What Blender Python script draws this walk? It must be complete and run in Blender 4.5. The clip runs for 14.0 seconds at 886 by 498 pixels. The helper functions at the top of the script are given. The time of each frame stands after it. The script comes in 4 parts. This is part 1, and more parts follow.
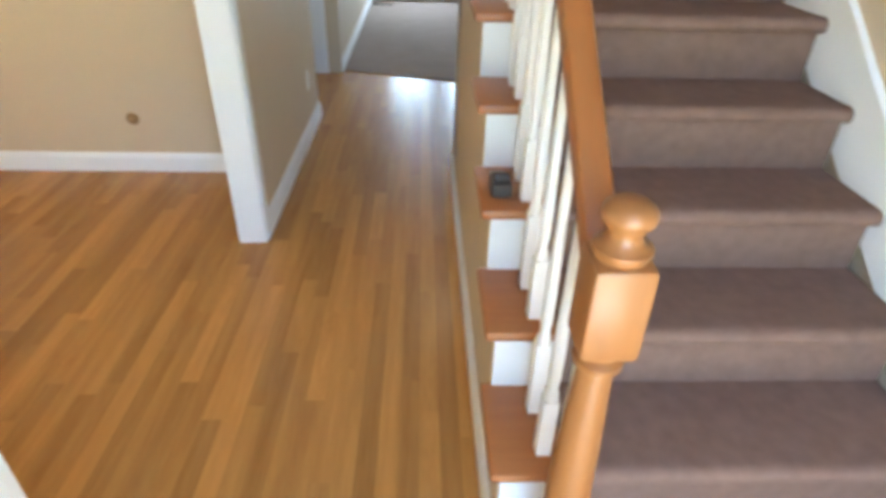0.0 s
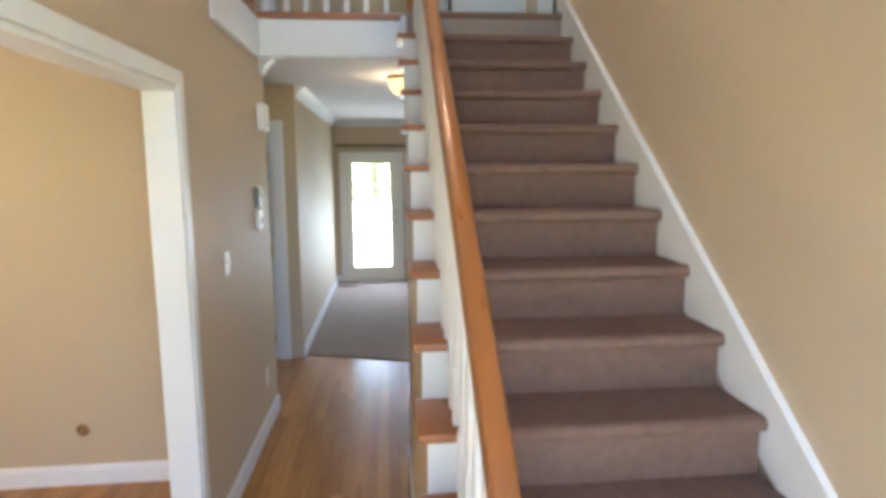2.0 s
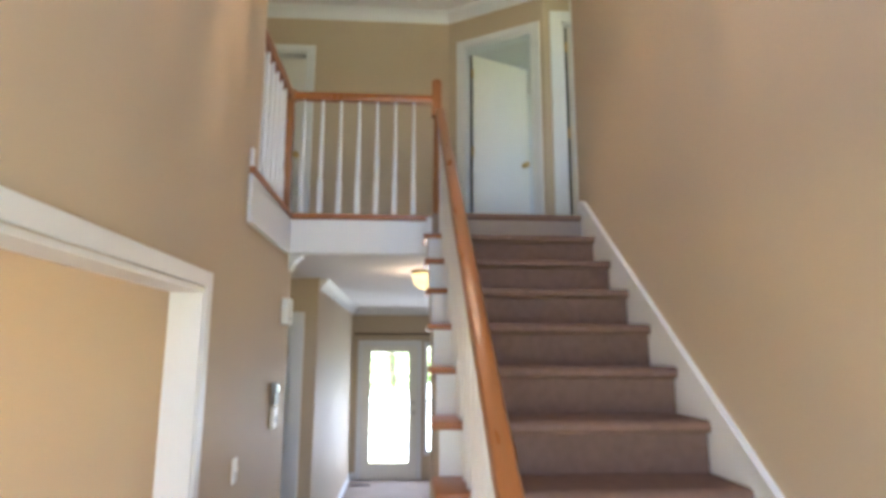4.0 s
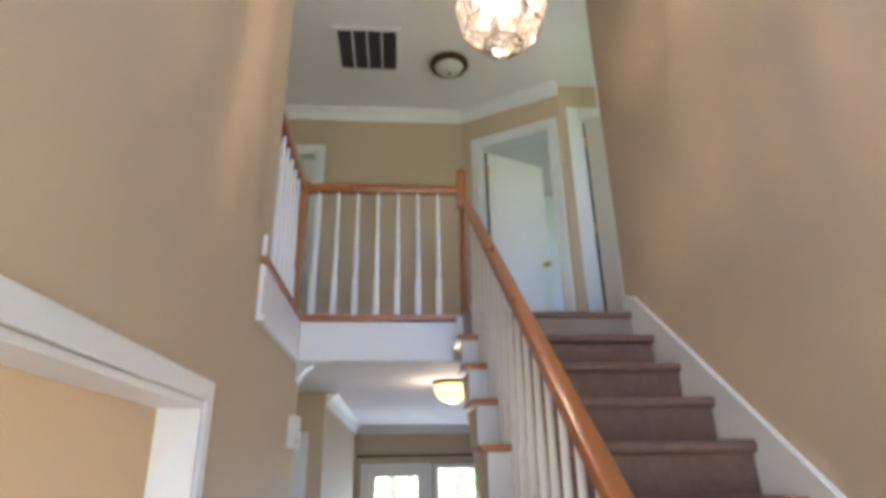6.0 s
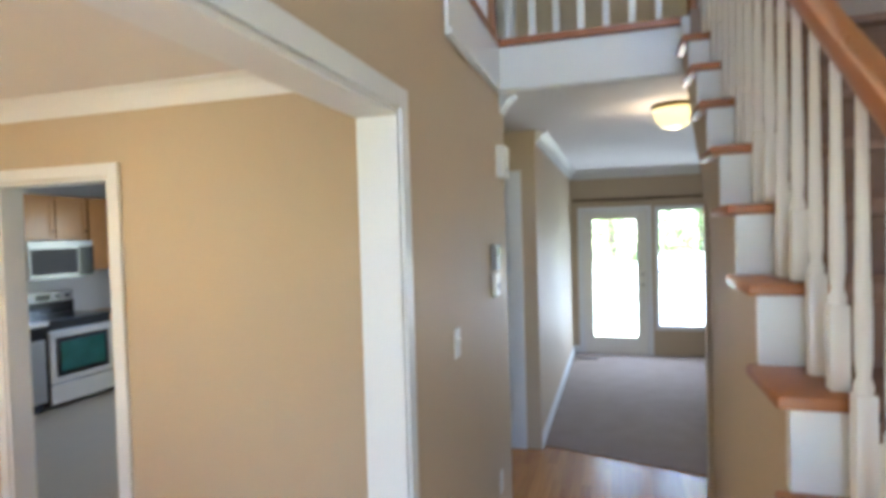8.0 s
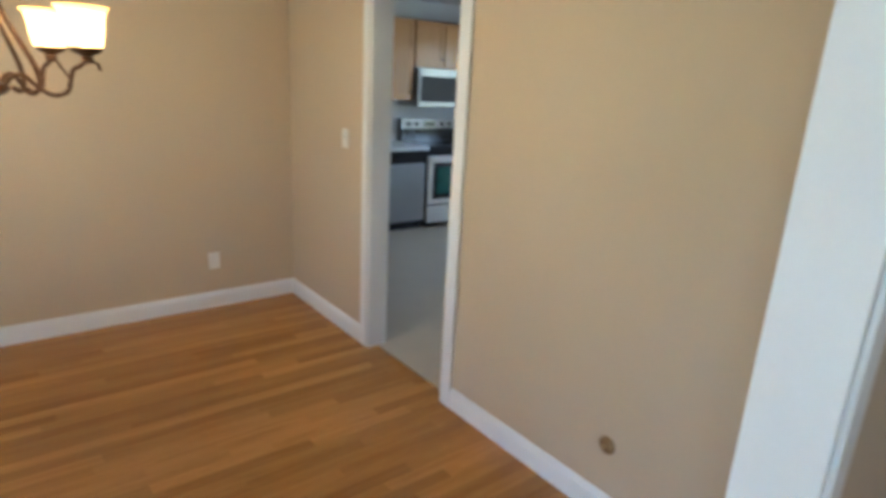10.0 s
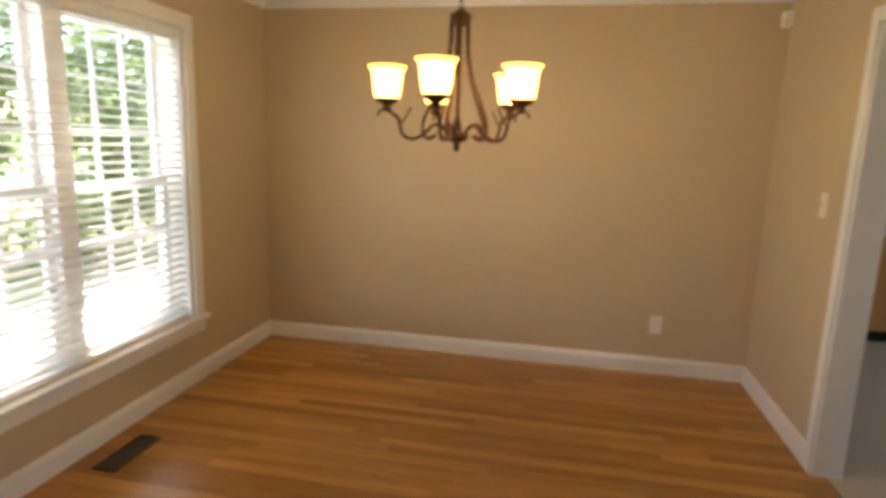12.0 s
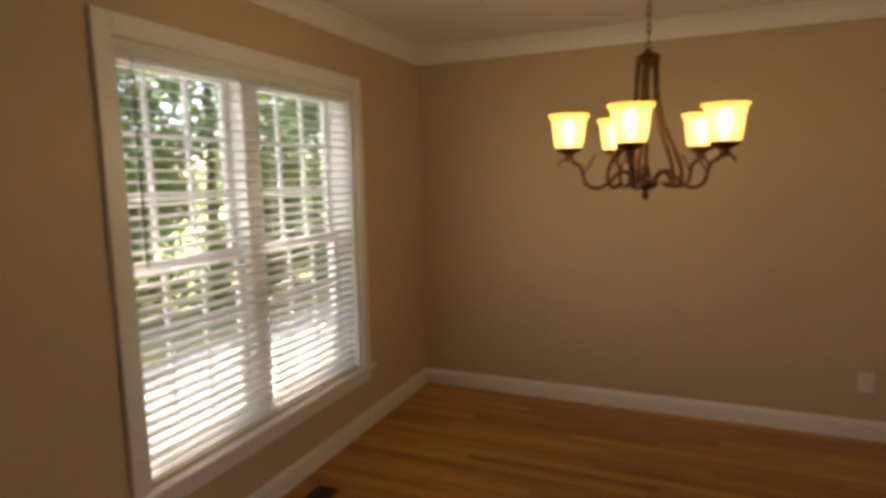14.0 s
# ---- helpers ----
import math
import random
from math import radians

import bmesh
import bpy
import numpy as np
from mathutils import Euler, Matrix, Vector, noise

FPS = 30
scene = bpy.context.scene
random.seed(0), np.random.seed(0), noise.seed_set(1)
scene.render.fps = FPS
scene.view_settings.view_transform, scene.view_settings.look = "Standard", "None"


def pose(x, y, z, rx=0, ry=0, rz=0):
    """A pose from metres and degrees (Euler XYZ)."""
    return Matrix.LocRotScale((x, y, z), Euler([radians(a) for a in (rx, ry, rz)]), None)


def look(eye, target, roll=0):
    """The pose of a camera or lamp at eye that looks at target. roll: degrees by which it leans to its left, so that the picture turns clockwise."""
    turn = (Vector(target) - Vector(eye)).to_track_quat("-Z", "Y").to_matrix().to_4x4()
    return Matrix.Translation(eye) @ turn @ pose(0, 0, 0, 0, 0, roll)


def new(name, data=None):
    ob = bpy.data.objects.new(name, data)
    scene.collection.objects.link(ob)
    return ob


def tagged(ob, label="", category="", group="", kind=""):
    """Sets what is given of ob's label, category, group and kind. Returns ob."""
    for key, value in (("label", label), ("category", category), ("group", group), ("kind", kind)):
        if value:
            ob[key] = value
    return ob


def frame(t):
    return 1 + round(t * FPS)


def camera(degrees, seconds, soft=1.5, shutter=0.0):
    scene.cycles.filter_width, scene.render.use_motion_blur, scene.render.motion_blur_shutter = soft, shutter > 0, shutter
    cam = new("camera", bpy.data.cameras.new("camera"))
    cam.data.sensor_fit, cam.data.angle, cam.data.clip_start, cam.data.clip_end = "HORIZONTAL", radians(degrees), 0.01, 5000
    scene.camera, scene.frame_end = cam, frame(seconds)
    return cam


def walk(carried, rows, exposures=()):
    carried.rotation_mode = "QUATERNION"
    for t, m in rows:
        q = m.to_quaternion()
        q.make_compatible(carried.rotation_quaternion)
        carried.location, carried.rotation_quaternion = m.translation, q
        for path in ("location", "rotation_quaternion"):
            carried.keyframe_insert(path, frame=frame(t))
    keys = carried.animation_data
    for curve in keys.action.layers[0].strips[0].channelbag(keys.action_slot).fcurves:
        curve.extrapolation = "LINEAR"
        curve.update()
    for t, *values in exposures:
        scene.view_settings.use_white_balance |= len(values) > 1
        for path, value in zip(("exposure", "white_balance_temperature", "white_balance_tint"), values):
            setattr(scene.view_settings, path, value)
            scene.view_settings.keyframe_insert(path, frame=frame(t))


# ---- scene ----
cam = camera(74.5, 14.0, soft=4.0, shutter=0.35)
PATH = [
    (0, pose(0.742, -3.173, 1.485, 57.50, -1.38, -1.67)),
    (0.5, pose(0.790, -3.199, 1.564, 62.83, 0.61, 6.11)),
    (1, pose(0.824, -3.199, 1.649, 69.97, 0.46, 2.46)),
    (1.5, pose(0.818, -3.228, 1.693, 76.79, 0.24, -3.40)),
    (2, pose(0.822, -3.201, 1.723, 82.09, 0.36, -5.43)),
    (2.5, pose(0.786, -3.247, 1.748, 86.34, 0.12, -5.91)),
    (3, pose(0.821, -3.217, 1.759, 90.90, 0.11, -3.88)),
    (3.2, pose(0.816, -3.253, 1.765, 93.27, -0.21, -4.62)),
    (5.3, pose(0.766, -2.775, 1.839, 103.93, -0.09, -1.48)),
    (5.5, pose(0.768, -2.768, 1.817, 104.54, 0.26, -1.56)),
    (6, pose(0.589, -2.626, 1.831, 111.07, 1.02, -4.24)),
    (6.5, pose(0.567, -2.585, 1.818, 114.61, 0.74, -5.60)),
    (7, pose(0.645, -2.515, 1.837, 104.41, 0.39, -1.67)),
    (7.5, pose(0.642, -2.391, 1.750, 95.37, 0.52, 7.55)),
    (8, pose(0.607, -2.373, 1.682, 88.42, 1.63, 16.52)),
    (8.5, pose(0.603, -2.219, 1.603, 81.30, 2.40, 23.38)),
    (9, pose(0.525, -1.971, 1.590, 77.40, 1.00, 34.82)),
    (9.2, pose(0.419, -1.910, 1.610, 74.90, -0.35, 37.18)),
    (11.3, pose(0.168, -1.256, 1.530, 81.84, -2.68, 86.85)),
    (11.5, pose(0.211, -1.190, 1.477, 81.97, -1.98, 91.92)),
    (12, pose(0.185, -1.250, 1.490, 79.43, -1.80, 101.48)),
    (12.5, pose(0.255, -1.372, 1.525, 79.72, -0.18, 109.47)),
    (13, pose(0.193, -1.335, 1.539, 80.30, -0.67, 120.58)),
    (13.5, pose(0.179, -1.362, 1.563, 81.99, 0.87, 122.85)),
    (14, pose(0.158, -1.502, 1.547, 82.96, 1.23, 113.19)),
]
EXPOSURES = [
    (0.0, 4.03, 5750, 6),
    (1.0, 4.0, 5800, 9),
    (3.0, 3.83, 5700, 15),
    (5.3, 3.84, 5750, 22),
    (6.0, 3.82, 5350, 21),
    (6.5, 3.82, 5200, 20),
    (7.0, 3.83, 5400, 21),
    (8.0, 3.78, 5400, 13),
    (9.0, 3.58, 5500, 12),
    (11.3, 3.45, 4400, 4),
    (12.0, 3.2, 6500, 15),
    (13.0, 2.48, 7100, 18),
    (14.0, 2.14, 7200, 18),
]
walk(cam, PATH, EXPOSURES)

# ---- light ----
world = bpy.data.worlds.new("world")
scene.world = world
world.use_nodes = True
wn = world.node_tree.nodes
sky = wn.new("ShaderNodeTexSky")
sky.sky_type = "NISHITA"
sky.sun_disc = False
sky.sun_elevation = radians(54)
sky.sun_rotation = radians(247)
wn["Background"].inputs["Strength"].default_value = 0.15
world.node_tree.links.new(sky.outputs[0], wn["Background"].inputs["Color"])

sun_data = bpy.data.lights.new("sun", "SUN")
sun_data.energy, sun_data.angle, sun_data.color = 5.0, radians(0.53), (1.0, 0.95, 0.87)
sun = new("sun", sun_data)
sun.matrix_world = look((-6, -2.5, 9), (0, 0, 0))


def area(name, eye, target, w, h, watts, color):
    d = bpy.data.lights.new(name, "AREA")
    d.shape, d.size, d.size_y, d.energy, d.color = "RECTANGLE", w, h, watts, color
    o = new(name, d)
    o.matrix_world = look(eye, target)
    return o


def bulb(name, at, watts, color, radius=0.03):
    d = bpy.data.lights.new(name, "POINT")
    d.energy, d.color, d.shadow_soft_size = watts, color, radius
    o = new(name, d)
    o.location = at
    return o


DAY = (0.86, 0.93, 1.0)
WARM = (1.0, 0.72, 0.42)
area("front_door_daylight", (1.02, -3.86, 0.85), (1.02, 0, 0.75), 0.9, 1.6, 0.40, DAY)
area("front_window_daylight", (1.0, -3.86, 3.9), (1.0, -1.2, 1.6), 0.92, 1.3, 0.24, DAY)
area("back_door_daylight", (0.585, 5.70, 0.74), (0.585, 0, 0.74), 0.55, 0.98, 1.1, DAY)
area("back_window_daylight", (1.405, 5.70, 0.87), (1.405, 0, 0.87), 0.53, 0.94, 1.1, DAY)
area("kitchen_window_daylight", (-3.2, 3.72, 1.5), (-3.2, 0, 1.3), 1.3, 1.0, 1.0, (1.0, 0.97, 0.92))
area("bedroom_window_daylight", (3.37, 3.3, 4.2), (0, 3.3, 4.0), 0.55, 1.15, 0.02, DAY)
# unseen opening and lamp added right of the landing to brighten the closet door
area("landing_added_daylight", (3.37, 1.2, 4.15), (0, 1.4, 3.9), 0.65, 1.25, 0.08, DAY)
bulb("foyer_lantern_bulb", (1.01, -0.72, 3.72), 2.6, (1.0, 0.68, 0.36), 0.012)
bulb("hall_light_bulb", (0.97, 1.55, 2.30), 0.6, WARM, 0.05)

# ---- materials ----


def mat(name, color, rough=0.5, metal=0.0, vary=0.06, scale=6.0, fine=120.0, bump=0.05, coat=0.0, tint=None, stretch=(1, 1, 1), island="", emit=None, spec=0.5, spread=(0.80, 1.26), gloss=0.08):
    """A procedural surface: two scales of colour variation, roughness variation and fine relief."""
    m = bpy.data.materials.new(name)
    m.use_nodes = True
    n, l = m.node_tree.nodes, m.node_tree.links
    b = n["Principled BSDF"]
    tc = n.new("ShaderNodeTexCoord")
    mp = n.new("ShaderNodeMapping")
    mp.inputs["Scale"].default_value = stretch
    l.new(tc.outputs["Object"], mp.inputs["Vector"])
    vec = mp.outputs[0]
    rnd = None
    if island:
        if island == "object":
            rnd = n.new("ShaderNodeObjectInfo").outputs["Random"]
        else:
            rnd = n.new("ShaderNodeNewGeometry").outputs["Random Per Island"]
        off = n.new("ShaderNodeVectorMath")
        off.operation = "MULTIPLY_ADD"
        l.new(rnd, off.inputs[0])
        off.inputs[1].default_value = (31.0, 57.0, 13.0)
        l.new(mp.outputs[0], off.inputs[2])
        vec = off.outputs[0]
    big = n.new("ShaderNodeTexNoise")
    big.inputs["Scale"].default_value = scale
    big.inputs["Detail"].default_value = 5.0
    small = n.new("ShaderNodeTexNoise")
    small.inputs["Scale"].default_value = fine
    small.inputs["Detail"].default_value = 3.0
    l.new(vec, big.inputs["Vector"])
    l.new(vec, small.inputs["Vector"])
    c = Vector(color)
    t = Vector(tint) if tint else c * 0.6
    ramp = n.new("ShaderNodeValToRGB")
    ramp.color_ramp.elements[0].position, ramp.color_ramp.elements[1].position = 0.3, 0.7
    ramp.color_ramp.elements[0].color = (*c.lerp(t, vary * 2.5), 1)
    ramp.color_ramp.elements[1].color = (*(c * (1 + vary * 0.6)), 1)
    mixf = n.new("ShaderNodeMath")
    mixf.operation = "MULTIPLY_ADD"
    l.new(small.outputs[0], mixf.inputs[0])
    mixf.inputs[1].default_value = 0.35
    half = n.new("ShaderNodeMath")
    half.operation = "MULTIPLY_ADD"
    l.new(big.outputs[0], half.inputs[0])
    half.inputs[1].default_value = 0.75
    half.inputs[2].default_value = -0.05
    l.new(half.outputs[0], mixf.inputs[2])
    l.new(mixf.outputs[0], ramp.inputs[0])
    col = ramp.outputs[0]
    if rnd is not None:
        hs = n.new("ShaderNodeHueSaturation")
        val = n.new("ShaderNodeMapRange")
        val.inputs["To Min"].default_value, val.inputs["To Max"].default_value = spread
        l.new(rnd, val.inputs["Value"])
        l.new(val.outputs[0], hs.inputs["Value"])
        l.new(col, hs.inputs["Color"])
        col = hs.outputs[0]
    l.new(col, b.inputs["Base Color"])
    rr = n.new("ShaderNodeMapRange")
    rr.inputs["To Min"].default_value, rr.inputs["To Max"].default_value = max(0.02, rough - gloss), min(1.0, rough + gloss)
    l.new(big.outputs[0], rr.inputs["Value"])
    l.new(rr.outputs[0], b.inputs["Roughness"])
    b.inputs["Metallic"].default_value = metal
    b.inputs["Specular IOR Level"].default_value = spec
    if coat:
        b.inputs["Coat Weight"].default_value = coat
        b.inputs["Coat Roughness"].default_value = 0.15
    if bump:
        bp = n.new("ShaderNodeBump")
        bp.inputs["Strength"].default_value = bump
        bp.inputs["Distance"].default_value = 0.004
        l.new(small.outputs[0], bp.inputs["Height"])
        l.new(bp.outputs[0], b.inputs["Normal"])
    if emit:
        b.inputs["Emission Color"].default_value = (*emit[0], 1)
        b.inputs["Emission Strength"].default_value = emit[1]
    return m


def glass(name, color=(1, 1, 1), rough=0.0):
    m = bpy.data.materials.new(name)
    m.use_nodes = True
    b = m.node_tree.nodes["Principled BSDF"]
    b.inputs["Base Color"].default_value = (*color, 1)
    b.inputs["Transmission Weight"].default_value = 1.0
    b.inputs["Roughness"].default_value = rough
    b.inputs["IOR"].default_value = 1.45
    return m


WALL = mat("tan_wall_paint", (0.52, 0.417, 0.288), 0.62, vary=0.035, scale=1.3, fine=220, bump=0.12, spec=0.3)
CEIL = mat("ceiling_paint", (0.73, 0.71, 0.70), 0.8, vary=0.03, scale=1.5, fine=160, bump=0.25, spec=0.2)
TRIM = mat("white_trim_paint", (0.74, 0.75, 0.75), 0.38, vary=0.03, scale=3, fine=90, bump=0.03)
DOORW = mat("white_door_paint", (0.75, 0.73, 0.67), 0.42, vary=0.03, scale=2, fine=90, bump=0.04)
OAK = mat("oak_plank", (0.37, 0.182, 0.047), 0.25, gloss=0.015, spread=(0.86, 1.36), vary=0.18, scale=3, fine=22, bump=0.0, coat=0.0, spec=0.4, tint=(0.20, 0.075, 0.016), stretch=(9, 0.55, 9), island="object")
OAK_FAR = mat("oak_plank_joined", (0.37, 0.182, 0.047), 0.25, gloss=0.015, spread=(0.86, 1.36), vary=0.18, scale=3, fine=22, bump=0.0, coat=0.0, spec=0.4, tint=(0.20, 0.075, 0.016), stretch=(9, 0.55, 9), island="island")
SUB = mat("dark_joint", (0.13, 0.06, 0.02), 0.8, vary=0.1)
OAK_RAIL = mat("varnished_oak", (0.31, 0.105, 0.025), 0.3, vary=0.14, scale=7, fine=70, bump=0.04, coat=0.4, tint=(0.26, 0.085, 0.018), stretch=(6, 0.8, 0.8))
OAK_POST = mat("varnished_oak_post", (0.285, 0.117, 0.034), 0.42, vary=0.12, scale=7, fine=70, bump=0.04, coat=0.12, tint=(0.22, 0.08, 0.018), stretch=(6, 6, 0.6))
TREAD = mat("stained_oak_tread", (0.34, 0.125, 0.035), 0.42, vary=0.12, scale=6, fine=70, bump=0.04, coat=0.08, tint=(0.2, 0.06, 0.015), stretch=(0.7, 7, 7))
CARPET = mat("tan_stair_carpet", (0.198, 0.125, 0.095), 0.95, vary=0.15, scale=26, fine=260, island="object", spread=(0.95, 1.05), bump=0.9, spec=0.1)
CARPET2 = mat("taupe_room_carpet", (0.33, 0.275, 0.24), 0.95, vary=0.10, scale=5, fine=420, bump=0.9, spec=0.1)
BRONZE = mat("oil_rubbed_bronze", (0.10, 0.055, 0.03), 0.42, metal=0.75, vary=0.2, scale=20, fine=150, bump=0.06, tint=(0.04, 0.02, 0.012))
BRASS = mat("aged_brass", (0.55, 0.38, 0.16), 0.3, metal=1.0, vary=0.12, scale=20)
ANTIQUE = mat("antique_brass", (0.27, 0.165, 0.07), 0.45, metal=0.6, vary=0.2, scale=30)
NICKEL = mat("satin_nickel", (0.55, 0.53, 0.5), 0.35, metal=1.0, vary=0.06, scale=20)
PLASTIC = mat("white_plastic", (0.74, 0.73, 0.69), 0.4, vary=0.02, scale=8, bump=0.0)
GREYP = mat("grey_plastic", (0.25, 0.25, 0.25), 0.4, vary=0.05, scale=8, bump=0.02)
DARK = mat("dark_grille_and_shade", (0.055, 0.05, 0.05), 0.7, vary=0.15, scale=30)
BLACK = mat("black_enamel", (0.015, 0.015, 0.016), 0.18, vary=0.1, scale=8, bump=0.0)
SILVER = mat("silver_enamel", (0.31, 0.305, 0.29), 0.35, metal=0.5, vary=0.04, scale=4, bump=0.0)
MAPLE = mat("honey_oak_cabinet", (0.45, 0.205, 0.05), 0.38, vary=0.12, scale=5, fine=60, coat=0.2, tint=(0.32, 0.14, 0.04), stretch=(6, 6, 0.7), bump=0.04)
COUNTER = mat("white_laminate_counter", (0.72, 0.72, 0.70), 0.25, vary=0.05, scale=60, fine=200, bump=0.02)
VINYL = mat("grey_beige_vinyl", (0.44, 0.37, 0.27), 0.4, vary=0.08, scale=4, fine=80, bump=0.05)
KWALL = mat("pale_kitchen_paint", (0.72, 0.74, 0.76), 0.6, vary=0.03, scale=2, fine=200, bump=0.1)
BLIND = mat("white_blind_slat", (0.82, 0.82, 0.80), 0.4, vary=0.02, scale=6, bump=0.0)
WAND = mat("dark_wand", (0.06, 0.05, 0.045), 0.35, vary=0.05, bump=0.0)
PANE = glass("window_glass")
LANTERN = glass("lantern_glass", (1.0, 0.97, 0.92), 0.28)
n, l = LANTERN.node_tree.nodes, LANTERN.node_tree.links
tc, mp, nz, cr, tr, mx = (n.new(k) for k in ("ShaderNodeTexCoord", "ShaderNodeMapping", "ShaderNodeTexNoise", "ShaderNodeValToRGB", "ShaderNodeBsdfTransparent", "ShaderNodeMixShader"))
mp.inputs["Scale"].default_value = (32, 32, 1.8)
nz.inputs["Scale"].default_value = 1.0
nz.inputs["Detail"].default_value = 1.0
cr.color_ramp.elements[0].position, cr.color_ramp.elements[1].position = 0.44, 0.60
l.new(tc.outputs["Object"], mp.inputs["Vector"])
l.new(mp.outputs[0], nz.inputs["Vector"])
l.new(nz.outputs[0], cr.inputs[0])
l.new(cr.outputs[0], mx.inputs[0])
l.new(tr.outputs[0], mx.inputs[1])
l.new(n["Principled BSDF"].outputs[0], mx.inputs[2])
l.new(mx.outputs[0], n["Material Output"].inputs["Surface"])
# dark oven glass; its green is a reflection painted into the colour
GREEN_REFLECTION = mat("oven_glass_green_reflection", (0.02, 0.11, 0.085), 0.08, vary=0.3, scale=9, bump=0.0)
SHADE = mat("lit_amber_shade", (0.9, 0.62, 0.25), 0.3, vary=0.05, scale=12, bump=0.0, emit=((1.0, 0.60, 0.18), 0.30))
SHADE.node_tree.nodes["Principled BSDF"].inputs["Transmission Weight"].default_value = 0.5
SHADE.node_tree.nodes["Principled BSDF"].inputs["Coat Weight"].default_value = 0.2
SHADE_CORE = mat("lit_bulb", (1, 1, 1), 0.3, vary=0.0, bump=0.0, emit=((1.0, 0.80, 0.46), 8.0))
HALL_SHADE = mat("lit_frosted_shade", (0.9, 0.8, 0.5), 0.3, vary=0.02, bump=0.0, emit=((1.0, 0.74, 0.26), 0.13))
LAMP_CORE = mat("lit_lantern_bulb", (1, 1, 1), 0.3, vary=0.0, bump=0.0, emit=((1.0, 0.82, 0.55), 2.4))
FROST = mat("unlit_frosted_glass", (0.62, 0.60, 0.54), 0.35, vary=0.05, scale=14, bump=0.02)
GRASS = mat("lawn_grass", (0.27, 0.30, 0.12), 0.9, vary=0.2, scale=2, fine=90, bump=0.8, tint=(0.16, 0.2, 0.07))
CONCRETE = mat("pale_concrete", (0.52, 0.50, 0.46), 0.85, vary=0.08, scale=1.5, fine=60, bump=0.3)
LEAF = mat("holly_leaf", (0.12, 0.18, 0.065), 0.4, vary=0.2, scale=3, island="island", tint=(0.05, 0.09, 0.025))
BARK = mat("grey_bark", (0.16, 0.12, 0.09), 0.9, vary=0.25, scale=8, fine=40, bump=0.8)


def let_through(m, color, share):
    """Mix some light that shines through thin stuff into a surface."""
    n, l = m.node_tree.nodes, m.node_tree.links
    tr, mx = n.new("ShaderNodeBsdfTranslucent"), n.new("ShaderNodeMixShader")
    tr.inputs["Color"].default_value = (*color, 1)
    mx.inputs[0].default_value = share
    l.new(n["Principled BSDF"].outputs[0], mx.inputs[1])
    l.new(tr.outputs[0], mx.inputs[2])
    l.new(mx.outputs[0], n["Material Output"].inputs["Surface"])


let_through(LEAF, (0.26, 0.38, 0.11), 0.42)
let_through(BLIND, (0.85, 0.85, 0.82), 0.4)
# the cabinet oak again, darkened to paint in the shade on the deep cabinet
SHADED_OAK = mat("shaded_oak_cabinet", (0.24, 0.105, 0.03), 0.4, vary=0.12, scale=5, fine=60, coat=0.2, tint=(0.15, 0.06, 0.018), stretch=(6, 6, 0.7), bump=0.04)
CREAM = mat("cream_enamel", (0.62, 0.58, 0.50), 0.3, vary=0.03, scale=4, bump=0.0)
SIDING = mat("outside_siding", (0.62, 0.60, 0.55), 0.7, vary=0.05, scale=2)

# ---- building helpers ----


def box(bm, x0, x1, y0, y1, z0, z1, bevel=0.0):
    r = bmesh.ops.create_cube(bm, size=1.0, matrix=Matrix.LocRotScale(((x0 + x1) / 2, (y0 + y1) / 2, (z0 + z1) / 2), None, (abs(x1 - x0), abs(y1 - y0), abs(z1 - z0))))
    if bevel:
        edges = list({e for v in r["verts"] for e in v.link_edges})
        bmesh.ops.bevel(bm, geom=edges, offset=bevel, segments=2, profile=0.5, affect="EDGES")
    return r["verts"]


def lathe(bm, profile, seg=20, at=(0, 0, 0), axis="z"):
    rings = []
    for r, h in profile:
        ring = []
        for i in range(seg):
            a = 2 * math.pi * i / seg
            p = (r * math.cos(a), r * math.sin(a), h)
            if axis == "y":
                p = (p[0], p[2], p[1])
            if axis == "x":
                p = (p[2], p[0], p[1])
            ring.append(bm.verts.new(Vector(p) + Vector(at)))
        rings.append(ring)
    for a, b in zip(rings, rings[1:]):
        for i in range(seg):
            bm.faces.new((a[i], a[(i + 1) % seg], b[(i + 1) % seg], b[i]))
    for ring, flip in ((rings[0], True), (rings[-1], False)):
        bm.faces.new(list(reversed(ring)) if flip else ring)


def tube(bm, pts, radius, seg=8):
    pts = [Vector(p) for p in pts]
    rings = []
    up = Vector((0, 0, 1))
    for i, p in enumerate(pts):
        d = (pts[min(i + 1, len(pts) - 1)] - pts[max(i - 1, 0)]).normalized()
        side = d.cross(up)
        side = side.normalized() if side.length > 0.05 else Vector((1, 0, 0))
        other = side.cross(d).normalized()
        r = radius[i] if isinstance(radius, (list, tuple)) else radius
        rings.append([bm.verts.new(p + (side * math.cos(2 * math.pi * k / seg) + other * math.sin(2 * math.pi * k / seg)) * r) for k in range(seg)])
    for a, b in zip(rings, rings[1:]):
        for k in range(seg):
            bm.faces.new((a[k], a[(k + 1) % seg], b[(k + 1) % seg], b[k]))
    bm.faces.new(list(reversed(rings[0])))
    bm.faces.new(rings[-1])


def mesh_of(name, bm, material, smooth=0.0):
    bmesh.ops.recalc_face_normals(bm, faces=bm.faces)
    me = bpy.data.meshes.new(name)
    bm.to_mesh(me)
    bm.free()
    me.materials.append(material)
    if smooth:
        me.shade_smooth()
        me.set_sharp_from_angle(angle=radians(smooth))
    return me


def thing(name, at=(0, 0, 0), label="", category="", group="", kind=""):
    o = new(name)
    o.location = at
    return tagged(o, label, category, group, kind)


